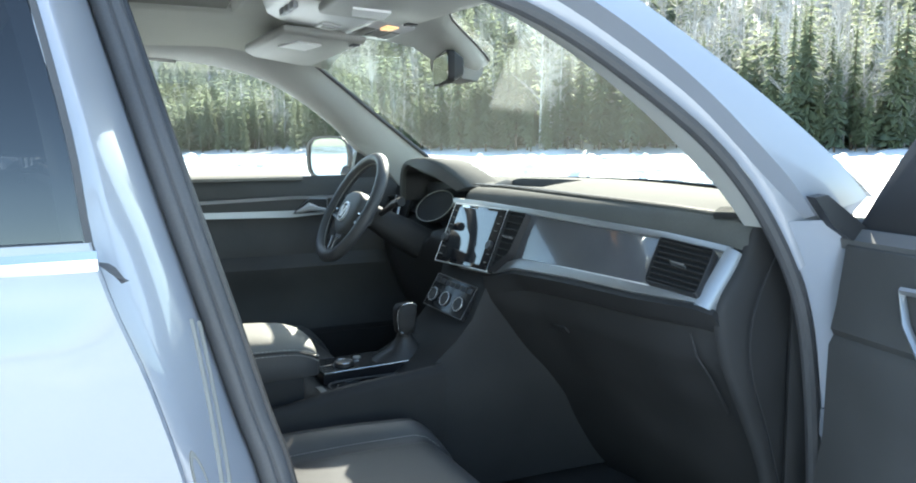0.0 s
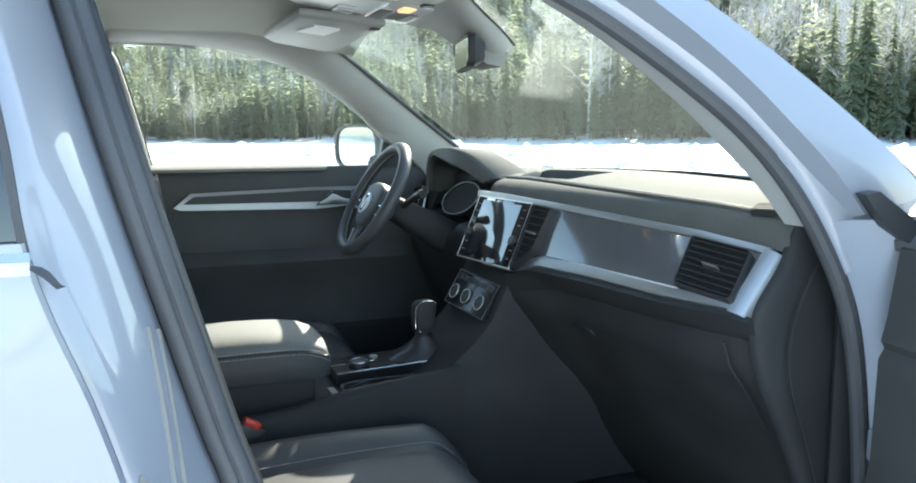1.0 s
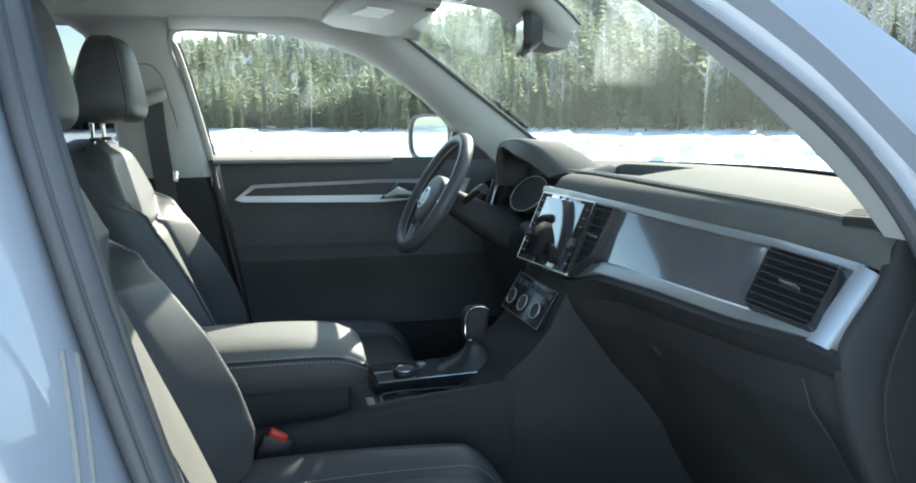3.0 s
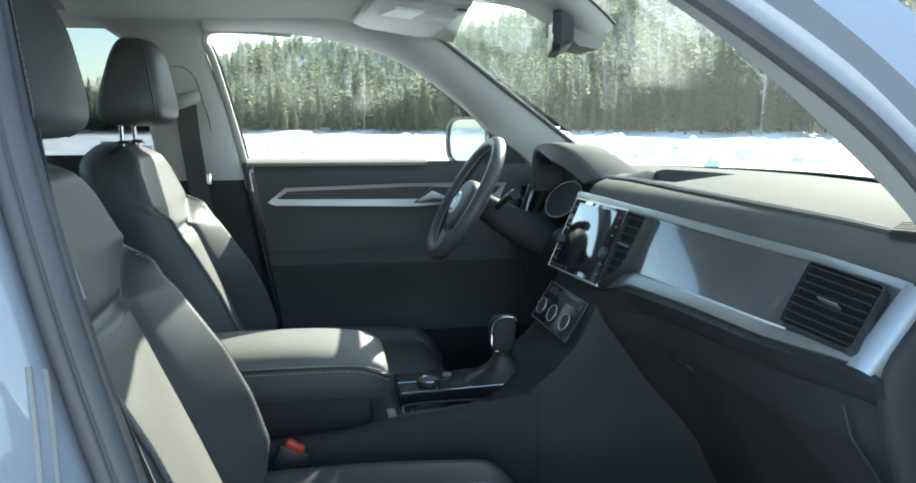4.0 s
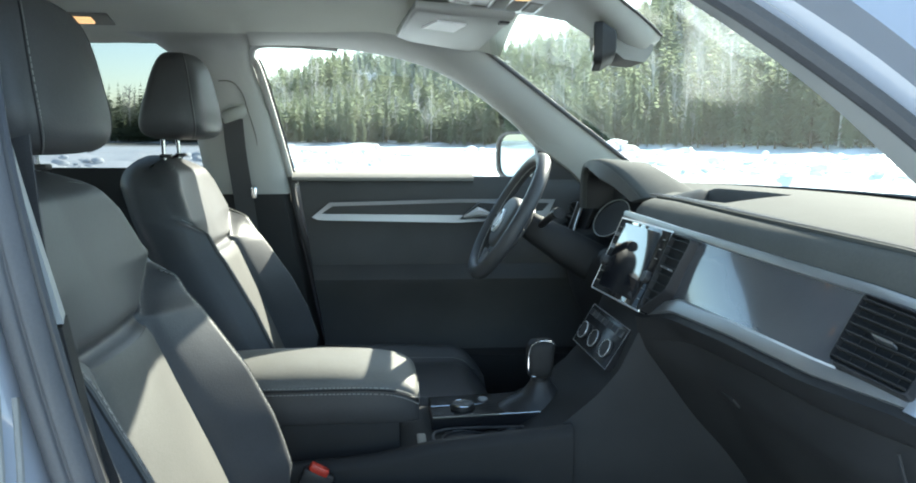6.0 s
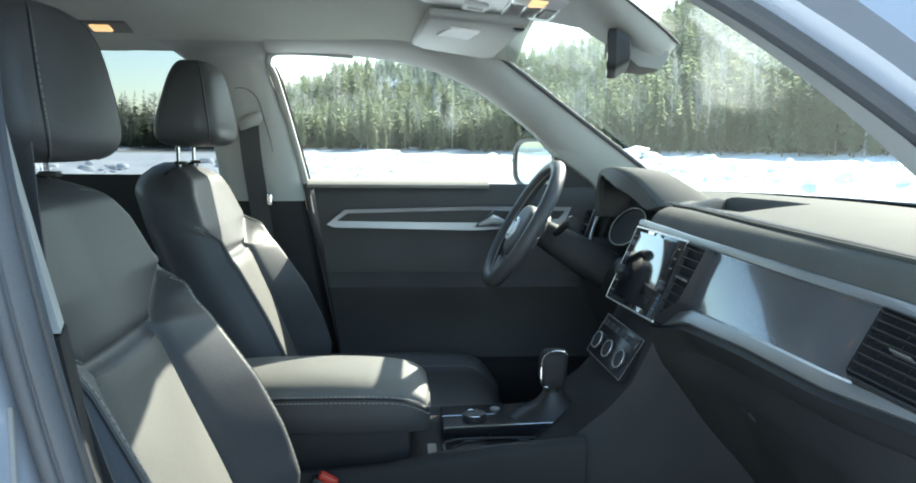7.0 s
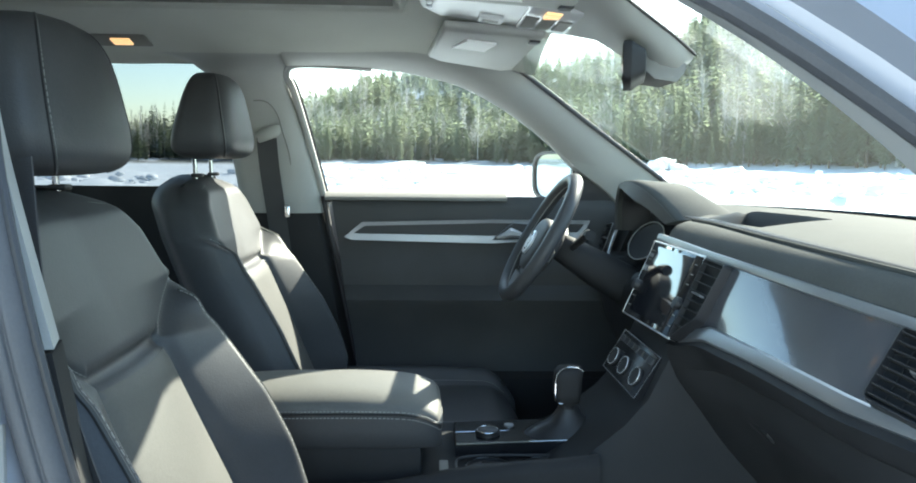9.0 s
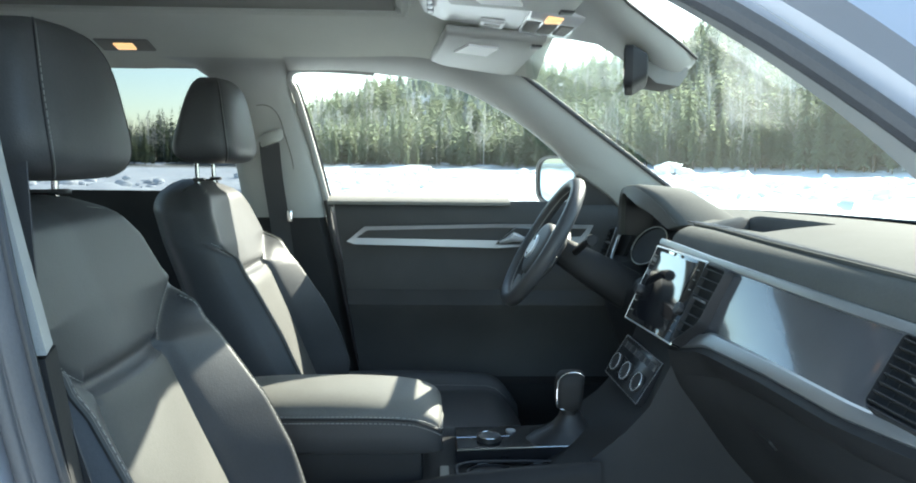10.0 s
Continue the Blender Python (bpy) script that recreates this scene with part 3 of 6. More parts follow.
# windscreen
def screen_pt(u, v):
    """u across from -1 to 1, v from the roof (0) to the cowl (1)."""
    top = Vector((0.05 - 0.09 * abs(u) ** 1.7, 0.62 * u, 1.535 - 0.035 * u * u))
    low = Vector((0.80 - 0.25 * abs(u) ** 1.7, 0.79 * u, 1.142 - 0.012 * u * u))
    p = top.lerp(low, v)
    p.z += 0.018 * math.sin(3.14159 * v)
    return p


ws = part("windscreen", sheet([[screen_pt(u, v) for v in np.linspace(0, 1, 9)] for u in np.linspace(-1, 1, 21)], 0.004), G_WIND, car, "clear raked windscreen glass")
ws.visible_shadow = False
part("screen_band", sheet([[screen_pt(u, v) - Vector((0.01, 0, 0.012)) for v in (0.955, 0.975, 1.0)] for u in np.linspace(-0.97, 0.97, 21)], 0.004), M_DARK, car, "black band along the foot of the glass")

# pillars and roof rails, both sides; the passenger side opening lies a little further forward
for s in (1, -1):
    d = 0.0 if s > 0 else 0.06
    inner = spline([(x + d * (1 if z > 1.2 else 0.5), s * in_y(z), z) for x, z in WIN], 31)
    lean = 0.0 if s > 0 else 0.035
    outer = spline([(x - lean * min(1.0, max(0.0, (z - 1.40) / 0.12)), s * y, z) for x, y, z in GLASS_EDGE], 31)
    rings = []
    for a, b in zip(inner, outer):
        out = Vector((0.0, s * 0.075, 0.02))
        mid = a.lerp(b, 0.5) - Vector((0.0, s * 0.022, 0.012))
        if s < 0:
            rings.append([a + Vector((0, -0.012, 0)), a + Vector((-0.004, 0.016, 0.0)), a + Vector((-0.004, 0.045, 0.0)), a.lerp(b, 0.3) + Vector((0, 0.05, 0)), b.lerp(a, 0.12) + Vector((0, 0.01, 0)), b, a + out * 0.45])
            continue
        rings.append([a + Vector((0, s * 0.012, -0.004)), a.lerp(b, 0.06) - Vector((0, s * 0.012, 0.004)), mid, b.lerp(a, 0.12) - Vector((0, s * 0.006, 0.004)), b, b.lerp(a, 0.3) + out * 0.5, a + out * 0.45])
    part("a_pillar_trim", loft(rings), M_TRIMG, car, "light grey moulded pillar trim")
    rings = []
    for a, b in zip(inner, outer):
        a2, b2 = a + Vector((0.012, s * 0.036, 0.012)), b + (Vector((0.028, -0.022, 0.018)) if s < 0 else Vector((-0.004, 0.03, 0.004)))
        o = a2.lerp(b2, 0.5) + (Vector((0.02, -0.055, 0.03)) if s < 0 else Vector((0.0, 0.05, 0.012)))
        rings.append([a2, a2 + Vector((0.012, s * 0.035, 0.012)), a2.lerp(o, 0.75) + Vector((0, s * 0.012, 0)), o, b2.lerp(o, 0.3) + Vector((0.01, s * 0.01, 0.01)), b2, a2.lerp(b2, 0.5)])
    part("a_pillar", loft(rings), M_PAINT, car, "white painted windscreen pillar")
    if s < 0:
        ridge = [r[3] for r in rings]
    part("screen_seal", tube([p + Vector((0.004, -s * 0.002, 0.0)) for p in outer[9:]], 0.0065, 8), M_RUBBER, car)
    # roof rail trim behind the pillar, over the side windows
    rail = []
    for x in (-2.6, -2.2, -1.75, -1.4, -1.0, -0.75, -0.55, -0.395, -0.30, -0.22):
        zt = 1.495 if -1.6 < x < -0.8 else 1.504 if -0.8 <= x < -0.7 else 1.50 if -0.7 <= x < -0.5 else (1.48 if x < -1 else 1.50 - 0.09 * (x + 0.5))
        rail.append([(x, s * (in_y(zt) + 0.01), zt), (x, s * (in_y(zt) - 0.018), zt + 0.012), (x, s * 0.645, 1.525), (x, s * 0.60, roof_z(x, 0.60) - 0.004), (x, s * 0.66, 1.66), (x, s * 0.76, 1.56)])
    part("roof_rail", loft(rail), M_HEAD, car)
    part("roof_side", loft([[(x, s * 0.74, 1.50), (x, s * 0.775, 1.52), (x, s * 0.76, 1.60), (x, s * 0.66, 1.675), (x, s * 0.64, 1.60)] for x in (-2.7, -1.5, -0.6, -0.25)]), M_PAINT, car)

# door seals: a soft rubber bead round the passenger opening
sealF = spline([(-0.395, -0.735, 1.487), (-0.20, -0.735, 1.478), (-0.06, -0.738, 1.435), (0.046, -0.748, 1.38), (0.148, -0.780, 1.30), (0.203, -0.795, 1.26), (0.28, -0.815, 1.18), (0.322, -0.832, 1.10), (0.352, -0.836, 1.045), (0.388, -0.838, 0.975), (0.410, -0.838, 0.85), (0.430, -0.838, 0.666), (0.432, -0.838, 0.52)], 40)


def eased(pts, times):
    """The same line with its small kinks smoothed away, its ends kept."""
    for _ in range(times):
        pts = [pts[0]] + [(pts[i - 1] + pts[i] * 2 + pts[i + 1]) / 4 for i in range(1, len(pts) - 1)] + [pts[-1]]
    return pts


sealF = eased(sealF, 10)
part("door_seal", tube(sealF, 0.0125, 10), M_RUBBER, car)
flange = []
crest = eased([min(ridge, key=lambda v: (v - p).length) + Vector((-0.002, -0.001, 0.0)) for p in sealF[2:27]], 16)
for p, q in zip(sealF[2:27], crest):
    a = p + Vector((0.004, -0.009, 0.002))
    flange.append([p + Vector((0.004, 0.004, 0.002)), a, a.lerp(q, 0.25) + Vector((-0.006, -0.006, -0.004)), a.lerp(q, 0.6) + Vector((-0.004, -0.004, -0.003)), a.lerp(q, 0.9) + Vector((-0.001, -0.001, 0.0)), q])
part("pillar_flange", sheet([spline(r, 12) for r in flange], 0.003), M_PAINT, car, "painted flange of the door opening", smooth=70)
sealB = spline([(-0.640, -0.735, 1.48), (-0.608, -0.785, 1.35), (-0.583, -0.825, 1.25), (-0.556, -0.848, 1.15), (-0.528, -0.862, 1.05), (-0.50, -0.866, 0.95), (-0.476, -0.868, 0.87), (-0.44, -0.868, 0.68), (-0.41, -0.868, 0.52)], 30)
part("door_seal", loft([[p + Vector(o) for o in spline(((-0.019, 0.006, 0), (-0.019, -0.006, 0), (-0.012, -0.0155, 0), (-0.004, -0.0165, 0), (-0.001, -0.0135, 0), (0.003, -0.0165, 0), (0.011, -0.0135, 0), (0.016, -0.004, 0), (0.013, 0.008, 0), (0.004, 0.014, 0), (-0.01, 0.014, 0), (-0.018, 0.009, 0)), 36)] for p in sealB]), M_RUBBER, car, "soft rubber seal with a groove", smooth=70)
part("seal_lip", tube([p + Vector((0.017, -0.006, 0)) for p in sealB], 0.0035, 6), M_DARK, car)

# white jamb of the front opening, below the windscreen pillar
jamb = []
for p in sealF[22:]:
    jamb.append([p + Vector(o) for o in ((0.012, -0.008, 0.0), (0.03, -0.035, 0.004), (0.055, -0.060, 0.006), (0.075, -0.075, 0.006), (0.16, -0.08, 0.006), (0.16, 0.03, 0.0), (0.03, 0.03, 0))])
part("front_jamb", loft(jamb), M_PAINT, car, "white painted door jamb")

# B pillar, passenger side: painted jamb from the rear door's edge to the seal, with two pressed steps
gap = spline([(-0.712, -0.83, 1.50), (-0.684, -0.893, 1.373), (-0.661, -0.928, 1.25), (-0.651, -0.940, 1.16), (-0.636, -0.948, 1.10), (-0.606, -0.953, 1.015), (-0.577, -0.957, 0.905), (-0.55, -0.957, 0.75), (-0.52, -0.95, 0.52)], 30)
rings = []
for i, (g, q) in enumerate(zip(gap, sealB)):
    a, b = g + Vector((0.002, 0.003, 0)), q + Vector((-0.02, -0.004, 0))
    row = [a + Vector((-0.03, 0.030, 0)), a + Vector((-0.003, 0.004, 0))]
    for f in (0.10, 0.22, 0.35, 0.48, 0.58, 0.64, 0.70, 0.80, 0.92):
        row.append(a.lerp(b, f) + Vector((0.002 * math.sin(f * 3.14), -0.005 * math.sin(f * 3.14), 0)))
    rings.append(row + [b, b + Vector((-0.01, 0.05, 0)), a + Vector((-0.02, 0.07, 0))])
part("b_pillar", loft(rings), M_PAINT, car, "white painted centre pillar", smooth=60)


def on_pillar(z, f, lift=0.0):
    """A point on the painted pillar: f from the rear door's edge to the seal."""
    k = min(range(len(gap)), key=lambda i: abs(gap[i].z - z))
    j = k - 1 if gap[k].z < z else k + 1
    h = (z - gap[k].z) / (gap[j].z - gap[k].z)
    a = gap[k].lerp(gap[j], h) + Vector((0.002, 0.003, 0))
    b = sealB[k].lerp(sealB[j], h) + Vector((-0.02, -0.004, 0))
    return a.lerp(b, f) + Vector((0.002 * math.sin(f * 3.14) + lift * 0.5, -0.005 * math.sin(f * 3.14) - lift, 0))


# grey beads paint the darker reflection of two pressed steps
for o in (0.0, 0.11):
    part("groove_shade", tube([on_pillar(z, f + o, -0.0004) for z, f in ((1.105, 0.84), (1.06, 0.72), (1.015, 0.60), (0.96, 0.47), (0.905, 0.36), (0.80, 0.22), (0.65, 0.12))], 0.0032, 8), M_BLIND, car)
part("latch_slot", loft([[on_pillar(0.905 + 0.048 * k * math.sin(t), 0.13 + 0.085 * k * math.cos(t), h) for t in np.linspace(0, 6.283, 21)[:-1]] for k, h in ((1.0, -0.003), (1.0, 0.0012), (0.85, 0.0012), (0.8, -0.001))]), M_BLIND, car, "grey latch slot cover")
part("latch_striker", tube([(-0.500, -0.915, 0.86), (-0.475, -0.925, 0.86), (-0.475, -0.925, 0.82), (-0.500, -0.915, 0.82)], 0.006, 8), M_CHROME, car)
# inner trims of the B pillar
ptrim = spline([(-0.668, -0.70, 1.48), (-0.635, -0.745, 1.37), (-0.596, -0.785, 1.25), (-0.544, -0.825, 1.107)], 16)
part("b_pillar_trim", loft([[p + Vector(o) for o in ((0.013, -0.008, 0), (-0.012, -0.012, 0), (-0.06, 0.01, 0), (-0.08, 0.045, 0), (-0.06, 0.06, 0), (0.0, 0.03, 0))] for p in ptrim]), M_TRIMG, car, "light grey pillar trim")
ptrim2 = spline([(-0.545, -0.828, 1.104), (-0.512, -0.845, 0.97), (-0.48, -0.85, 0.86), (-0.44, -0.855, 0.68), (-0.41, -0.855, 0.50)], 16)
part("b_pillar_trim", loft([[p + Vector(o) for o in ((0.013, -0.006, 0), (-0.012, -0.012, 0), (-0.08, 0.01, 0), (-0.10, 0.05, 0), (-0.06, 0.07, 0), (0.0, 0.04, 0))] for p in ptrim2]), M_HARD, car, "dark lower pillar trim")

# driver side: B pillar and rear side
b_rear = [(-1.02, 1.53), (-0.93, 1.517), (-0.87, 1.50), (-0.835, 1.475), (-0.815, 1.44), (-0.79, 1.30), (-0.765, 1.10)]
b_front = [(-0.55, 1.53), (-0.595, 1.517), (-0.62, 1.50), (-0.624, 1.475), (-0.619, 1.44), (-0.576, 1.30), (-0.535, 1.10)]
rings = []
for (xr, z), (xf, z2) in zip(b_rear, b_front):
    y = in_y(z) - max(0.0, z - 1.5) * 1.6
    rings.append([(xf, y + 0.012, z), (xf - 0.012, y - 0.012, z), (xf - 0.06, y - 0.028, z), (xr + 0.04, y - 0.03, z), (xr + 0.01, y - 0.01, z), (xr, y + 0.02, z), (xr, y + 0.07, z), (xf, y + 0.07, z)])
part("b_pillar_trim", loft(rings), M_TRIMG, car, "light grey pillar trim", smooth=60)
part("b_pillar_trim", loft([[(xf, 0.815, z), (xf - 0.015, 0.79, z), (xf - 0.10, 0.775, z), (-0.80, 0.78, z), (-0.80, 0.84, z), (xf, 0.85, z)] for xf, z in ((-0.54, 1.10), (-0.50, 0.9), (-0.45, 0.65), (-0.42, 0.45))]), M_HARD, car, "dark lower pillar trim")
# drawn grey line stands in for the shaded edge of the belt recess
part("recess_line", tube(spline([(x, in_y(z) - 0.0295, z) for x, z in ((-0.705, 1.402), (-0.683, 1.403), (-0.662, 1.394), (-0.644, 1.367), (-0.633, 1.32), (-0.621, 1.272), (-0.617, 1.233), (-0.622, 1.20))], 24), 0.0016, 6), M_BLIND, car)
seal_d = spline([(-0.395, 0.715, 1.494), (-0.518, 0.712, 1.500), (-0.602, 0.712, 1.497), (-0.622, 0.722, 1.47), (-0.606, 0.73, 1.436), (-0.574, 0.765, 1.313), (-0.537, 0.81, 1.149), (-0.52, 0.815, 1.05), (-0.47, 0.815, 0.85), (-0.43, 0.815, 0.62)], 40)
part("door_seal", tube(seal_d[:27], 0.010, 8), M_TRIMG, car, "light grey cloth-covered seal")
part("door_seal", tube(seal_d[26:], 0.009, 8), M_RUBBER, car)
part("seal_lip", tube([p + Vector((0.011, 0.010, 0.004)) for p in seal_d[15:28]], 0.004, 6), M_RUBBER, car)


# ---- doors ----
def driver_door():
    d = thing("driver_door", "closed driver's door with black panel, grey trim bar and clear window", "car door", (0, 0.80, 0.5))
    rows = []
    for x in np.linspace(-0.515, 0.50, 15):
        f = (x + 0.515) / 1.015
        row = []
        for z, y in ((1.148, 0.835), (1.150, 0.805), (1.140, 0.795), (1.115, 0.79), (1.06, 0.785), (1.0, 0.79), (0.965, 0.775), (0.90, 0.772), (0.878, 0.752), (0.862, 0.742), (0.845, 0.744), (0.80, 0.758), (0.70, 0.76), (0.60, 0.73), (0.50, 0.73), (0.46, 0.80)):
            xx = x + (0.16 * (1.15 - z) * (1 - f) if z < 1.15 else 0)
            row.append((xx, y, z))
        rows.append(row)
    part("door_panel", sheet(rows, 0.012), M_PANEL, d, "black grained door panel")
    part("door_skin", sheet([[(x, y, z) for z, y in ((1.14, 0.90), (1.06, 0.95), (0.80, 0.965), (0.45, 0.93))] for x in (-0.56, -0.1, 0.3, 0.5)], 0.01), M_PAINT, d)
    # lightened grey stands for sunlight on the sill, up to the shadow's edge
    part("window_sill", loft([[(x, 0.838, 1.14), (x, 0.836, 1.162), (x, 0.828, 1.164), (x, 0.784, 1.149), (x, 0.780, 1.146), (x, 0.782, 1.138), (x, 0.81, 1.134)] for x in np.linspace(-0.53, -0.019, 8)]), M_BLIND, d, "window sill with sunlight put into its grey")
    # trim bar: a long hexagonal ring of satin silver with a dark insert
    ring = [(-0.475, 1.036), (-0.426, 1.077), (-0.06, 1.087), (0.214, 1.086), (0.192, 1.037), (-0.055, 1.020), (-0.455, 1.028)]
    inn = [(-0.449, 1.046), (-0.417, 1.067), (-0.06, 1.077), (0.198, 1.076), (0.179, 1.053), (-0.055, 1.041), (-0.435, 1.045)]
    bm = loft([[(x, 0.774, z) for x, z in ring], [(x, 0.762, z) for x, z in ring], [(x, 0.764, z) for x, z in inn], [(x, 0.774, z) for x, z in inn]], caps=False)
    part("trim_bar", bm, M_SILVER, d, "satin silver trim frame")
    part("trim_insert", prism([(x, 0.7705, z) for x, z in inn], (0, 0.008, 0)), M_PANEL, d, "dark grey decor insert")
    # handle in its shell
    part("handle_shell", prism([(-0.060, 0.7595, 1.032), (0.052, 0.7595, 1.034), (0.052, 0.7595, 1.075), (-0.004, 0.7595, 1.078)], (0, 0.010, 0)), M_DARK, d)
    part("shell_rim", tube([(-0.062, 0.759, 1.031), (0.053, 0.759, 1.033), (0.053, 0.759, 1.076), (-0.005, 0.759, 1.079)], 0.0022, 6, True), M_SILVER, d)
    part("door_handle", loft([[(x, y + o, z + w) for o, w in ((0, -h), (-0.012, -h * 0.4), (-0.014, h * 0.5), (0, h))] for x, y, z, h in ((-0.050, 0.757, 1.037, 0.003), (-0.030, 0.748, 1.044, 0.009), (-0.012, 0.742, 1.053, 0.014), (0.004, 0.742, 1.050, 0.011), (0.022, 0.745, 1.044, 0.008), (0.046, 0.752, 1.041, 0.006))]), M_SATIN, d, "chrome inner door handle")
    part("door_pocket", loft([[(x, 0.76, 0.66), (x, 0.70, 0.65), (x, 0.695, 0.55), (x, 0.72, 0.48), (x, 0.77, 0.47)] for x in np.linspace(-0.30, 0.36, 8)]), M_HARD, d)
    pane = part("window_pane", sheet([[(x, in_y(z) + 0.035, z) for z in np.linspace(1.12, 1.53, 5)] for x in np.linspace(-0.66, 0.30, 6)], 0.003), G_CLEAR, d, "clear side window glass")
    pane.visible_shadow = False
    # corner sail and mirror
    part("mirror_sail", prism([(0.15, 0.795, 1.14), (0.36, 0.80, 1.10), (0.33, 0.80, 1.125), (0.20, 0.785, 1.212), (0.165, 0.783, 1.225)], (0, 0.03, 0)), M_DARK, d)
    n = Vector((-0.905, -0.425, 0.21)).normalized()
    side = Vector((-0.425, 0.905, 0)).normalized()
    c = Vector((0.165, 1.10, 1.20))

    def ringat(k, push):
        out = []
        for i in range(28):
            a = 6.28318 * i / 28
            cx, sz = math.cos(a), math.sin(a)
            cx, sz = math.copysign(abs(cx) ** 0.55, cx), math.copysign(abs(sz) ** 0.6, sz)
            out.append(c + side * (0.118 * k * cx) + Vector((0, 0, 1)) * (0.080 * k * sz) + n * push)
        return out

    m = part("door_mirror", loft([ringat(0.90, 0.004), ringat(0.97, 0.010), ringat(1.0, 0.0), ringat(1.0, -0.04), ringat(0.85, -0.085), ringat(0.5, -0.11)]), M_PAINT, d, "white mirror housing")
    part("mirror_rim", loft([ringat(0.88, 0.0), ringat(0.90, 0.013), ringat(0.995, 0.013), ringat(1.01, -0.004)], caps=False), M_DARK, m)
    part("mirror_glass", loft([ringat(0.89, 0.006), ringat(0.90, 0.002)]), M_BLUEMIRROR, m, "mirror glass with the sky's blue put into its tint")
    part("mirror_arm", tube([(0.27, 0.86, 1.14), (0.24, 0.95, 1.13), (0.20, 1.02, 1.15)], [0.03, 0.025, 0.03], 8), M_DARK, m)


driver_door()


def rear_door(s):
    """Closed rear door; s: 1 on the driver's side, -1 on the passenger's."""
    d = thing("rear_door", "closed white rear door with dark privacy glass and chrome belt strip" if s < 0 else "closed rear door with black inner panel and dark glass", "car door", (-1.2, s * 0.9, 0.5))
    edge = [(p.x - 0.0015, abs(p.y), p.z) for p in gap]
    front = [e for e in edge if e[2] < 1.165]
    rows = []
    for f in (0, 0.003, 0.01, 0.05, 0.2, 0.5, 0.8, 1.0):
        row = []
        for x, y, z in front:
            row.append((x + (-1.75 - x) * f, s * (y + (0.002 if f > 0.001 else -0.006) + 0.018 * math.sin(min(1, f * 3) * 1.57) * (1 if z < 1.08 else 0.5)), z))
        rows.append(row)
    part("door_skin", sheet(rows, 0.01), M_PAINT, d, "white painted door skin")
    up = [e for e in edge if e[2] > 1.13]
    part("window_seal", loft([[(x, s * (y - 0.004), z), (x - 0.006, s * y, z), (x - 0.007, s * (y - 0.025), z), (x, s * (y - 0.03), z)] for x, y, z in up]), M_RUBBER, d)
    tall = [(up[0][0] - 0.02, up[0][1] - 0.035, 1.57)] + up[::3] + up[-1:]
    pane = part("window_pane", loft([[(x0 + f * (-1.70 - x0), s * (y - 0.012), z) for x0, y, z in tall] for f in (1, 0.5, 0)], False, False), G_TINT if s > 0 else G_DARK, d, "dark privacy glass")
    pane.visible_shadow = False
    part("window_top_frame", tube([(-0.70, s * 0.785, 1.54), (-1.2, s * 0.785, 1.54), (-1.64, s * 0.79, 1.53), (-1.72, s * 0.80, 1.49), (-1.76, s * 0.85, 1.35), (-1.78, s * 0.92, 1.14)], 0.022, 8), M_TRIMG if s > 0 else M_PAINT, d)
    part("belt_strip", loft([[(x, s * (y0), 1.128), (x, s * (y0 + 0.012), 1.132), (x, s * (y0 + 0.014), 1.143), (x, s * (y0 + 0.006), 1.150), (x, s * (y0 - 0.01), 1.150)] for x, y0 in ((-0.649, 0.938), (-0.9, 0.944), (-1.3, 0.946), (-1.75, 0.94))]), M_CHROME, d, "chrome belt strip")
    part("belt_seal", loft([[(x, s * (y0), 1.150), (x, s * (y0 + 0.006), 1.151), (x, s * (y0 + 0.004), 1.158), (x, s * (y0 - 0.01), 1.158)] for x, y0 in ((-0.66, 0.936), (-1.2, 0.944), (-1.75, 0.941))]), M_RUBBER, d)
    if s < 0:
        part("strip_end_plug", loft([[(x, -y, z + h), (x, -y - 0.010, z), (x + 0.004, -y, z - h)] for x, y, z, h in ((-0.648, 0.955, 1.139, 0.002), (-0.640, 0.956, 1.1335, 0.006), (-0.634, 0.956, 1.1275, 0.0075), (-0.627, 0.955, 1.123, 0.001))]), M_RUBBER, d)
    part("door_panel", sheet([[(x, s * y, z) for z, y in ((1.165, 0.86), (1.17, 0.82), (1.12, 0.80), (0.95, 0.79), (0.9, 0.75), (0.6, 0.77), (0.46, 0.80))] for x in (-1.70, -1.3, -0.82)], 0.012), M_HARD, d)


rear_door(-1)
rear_door(1)


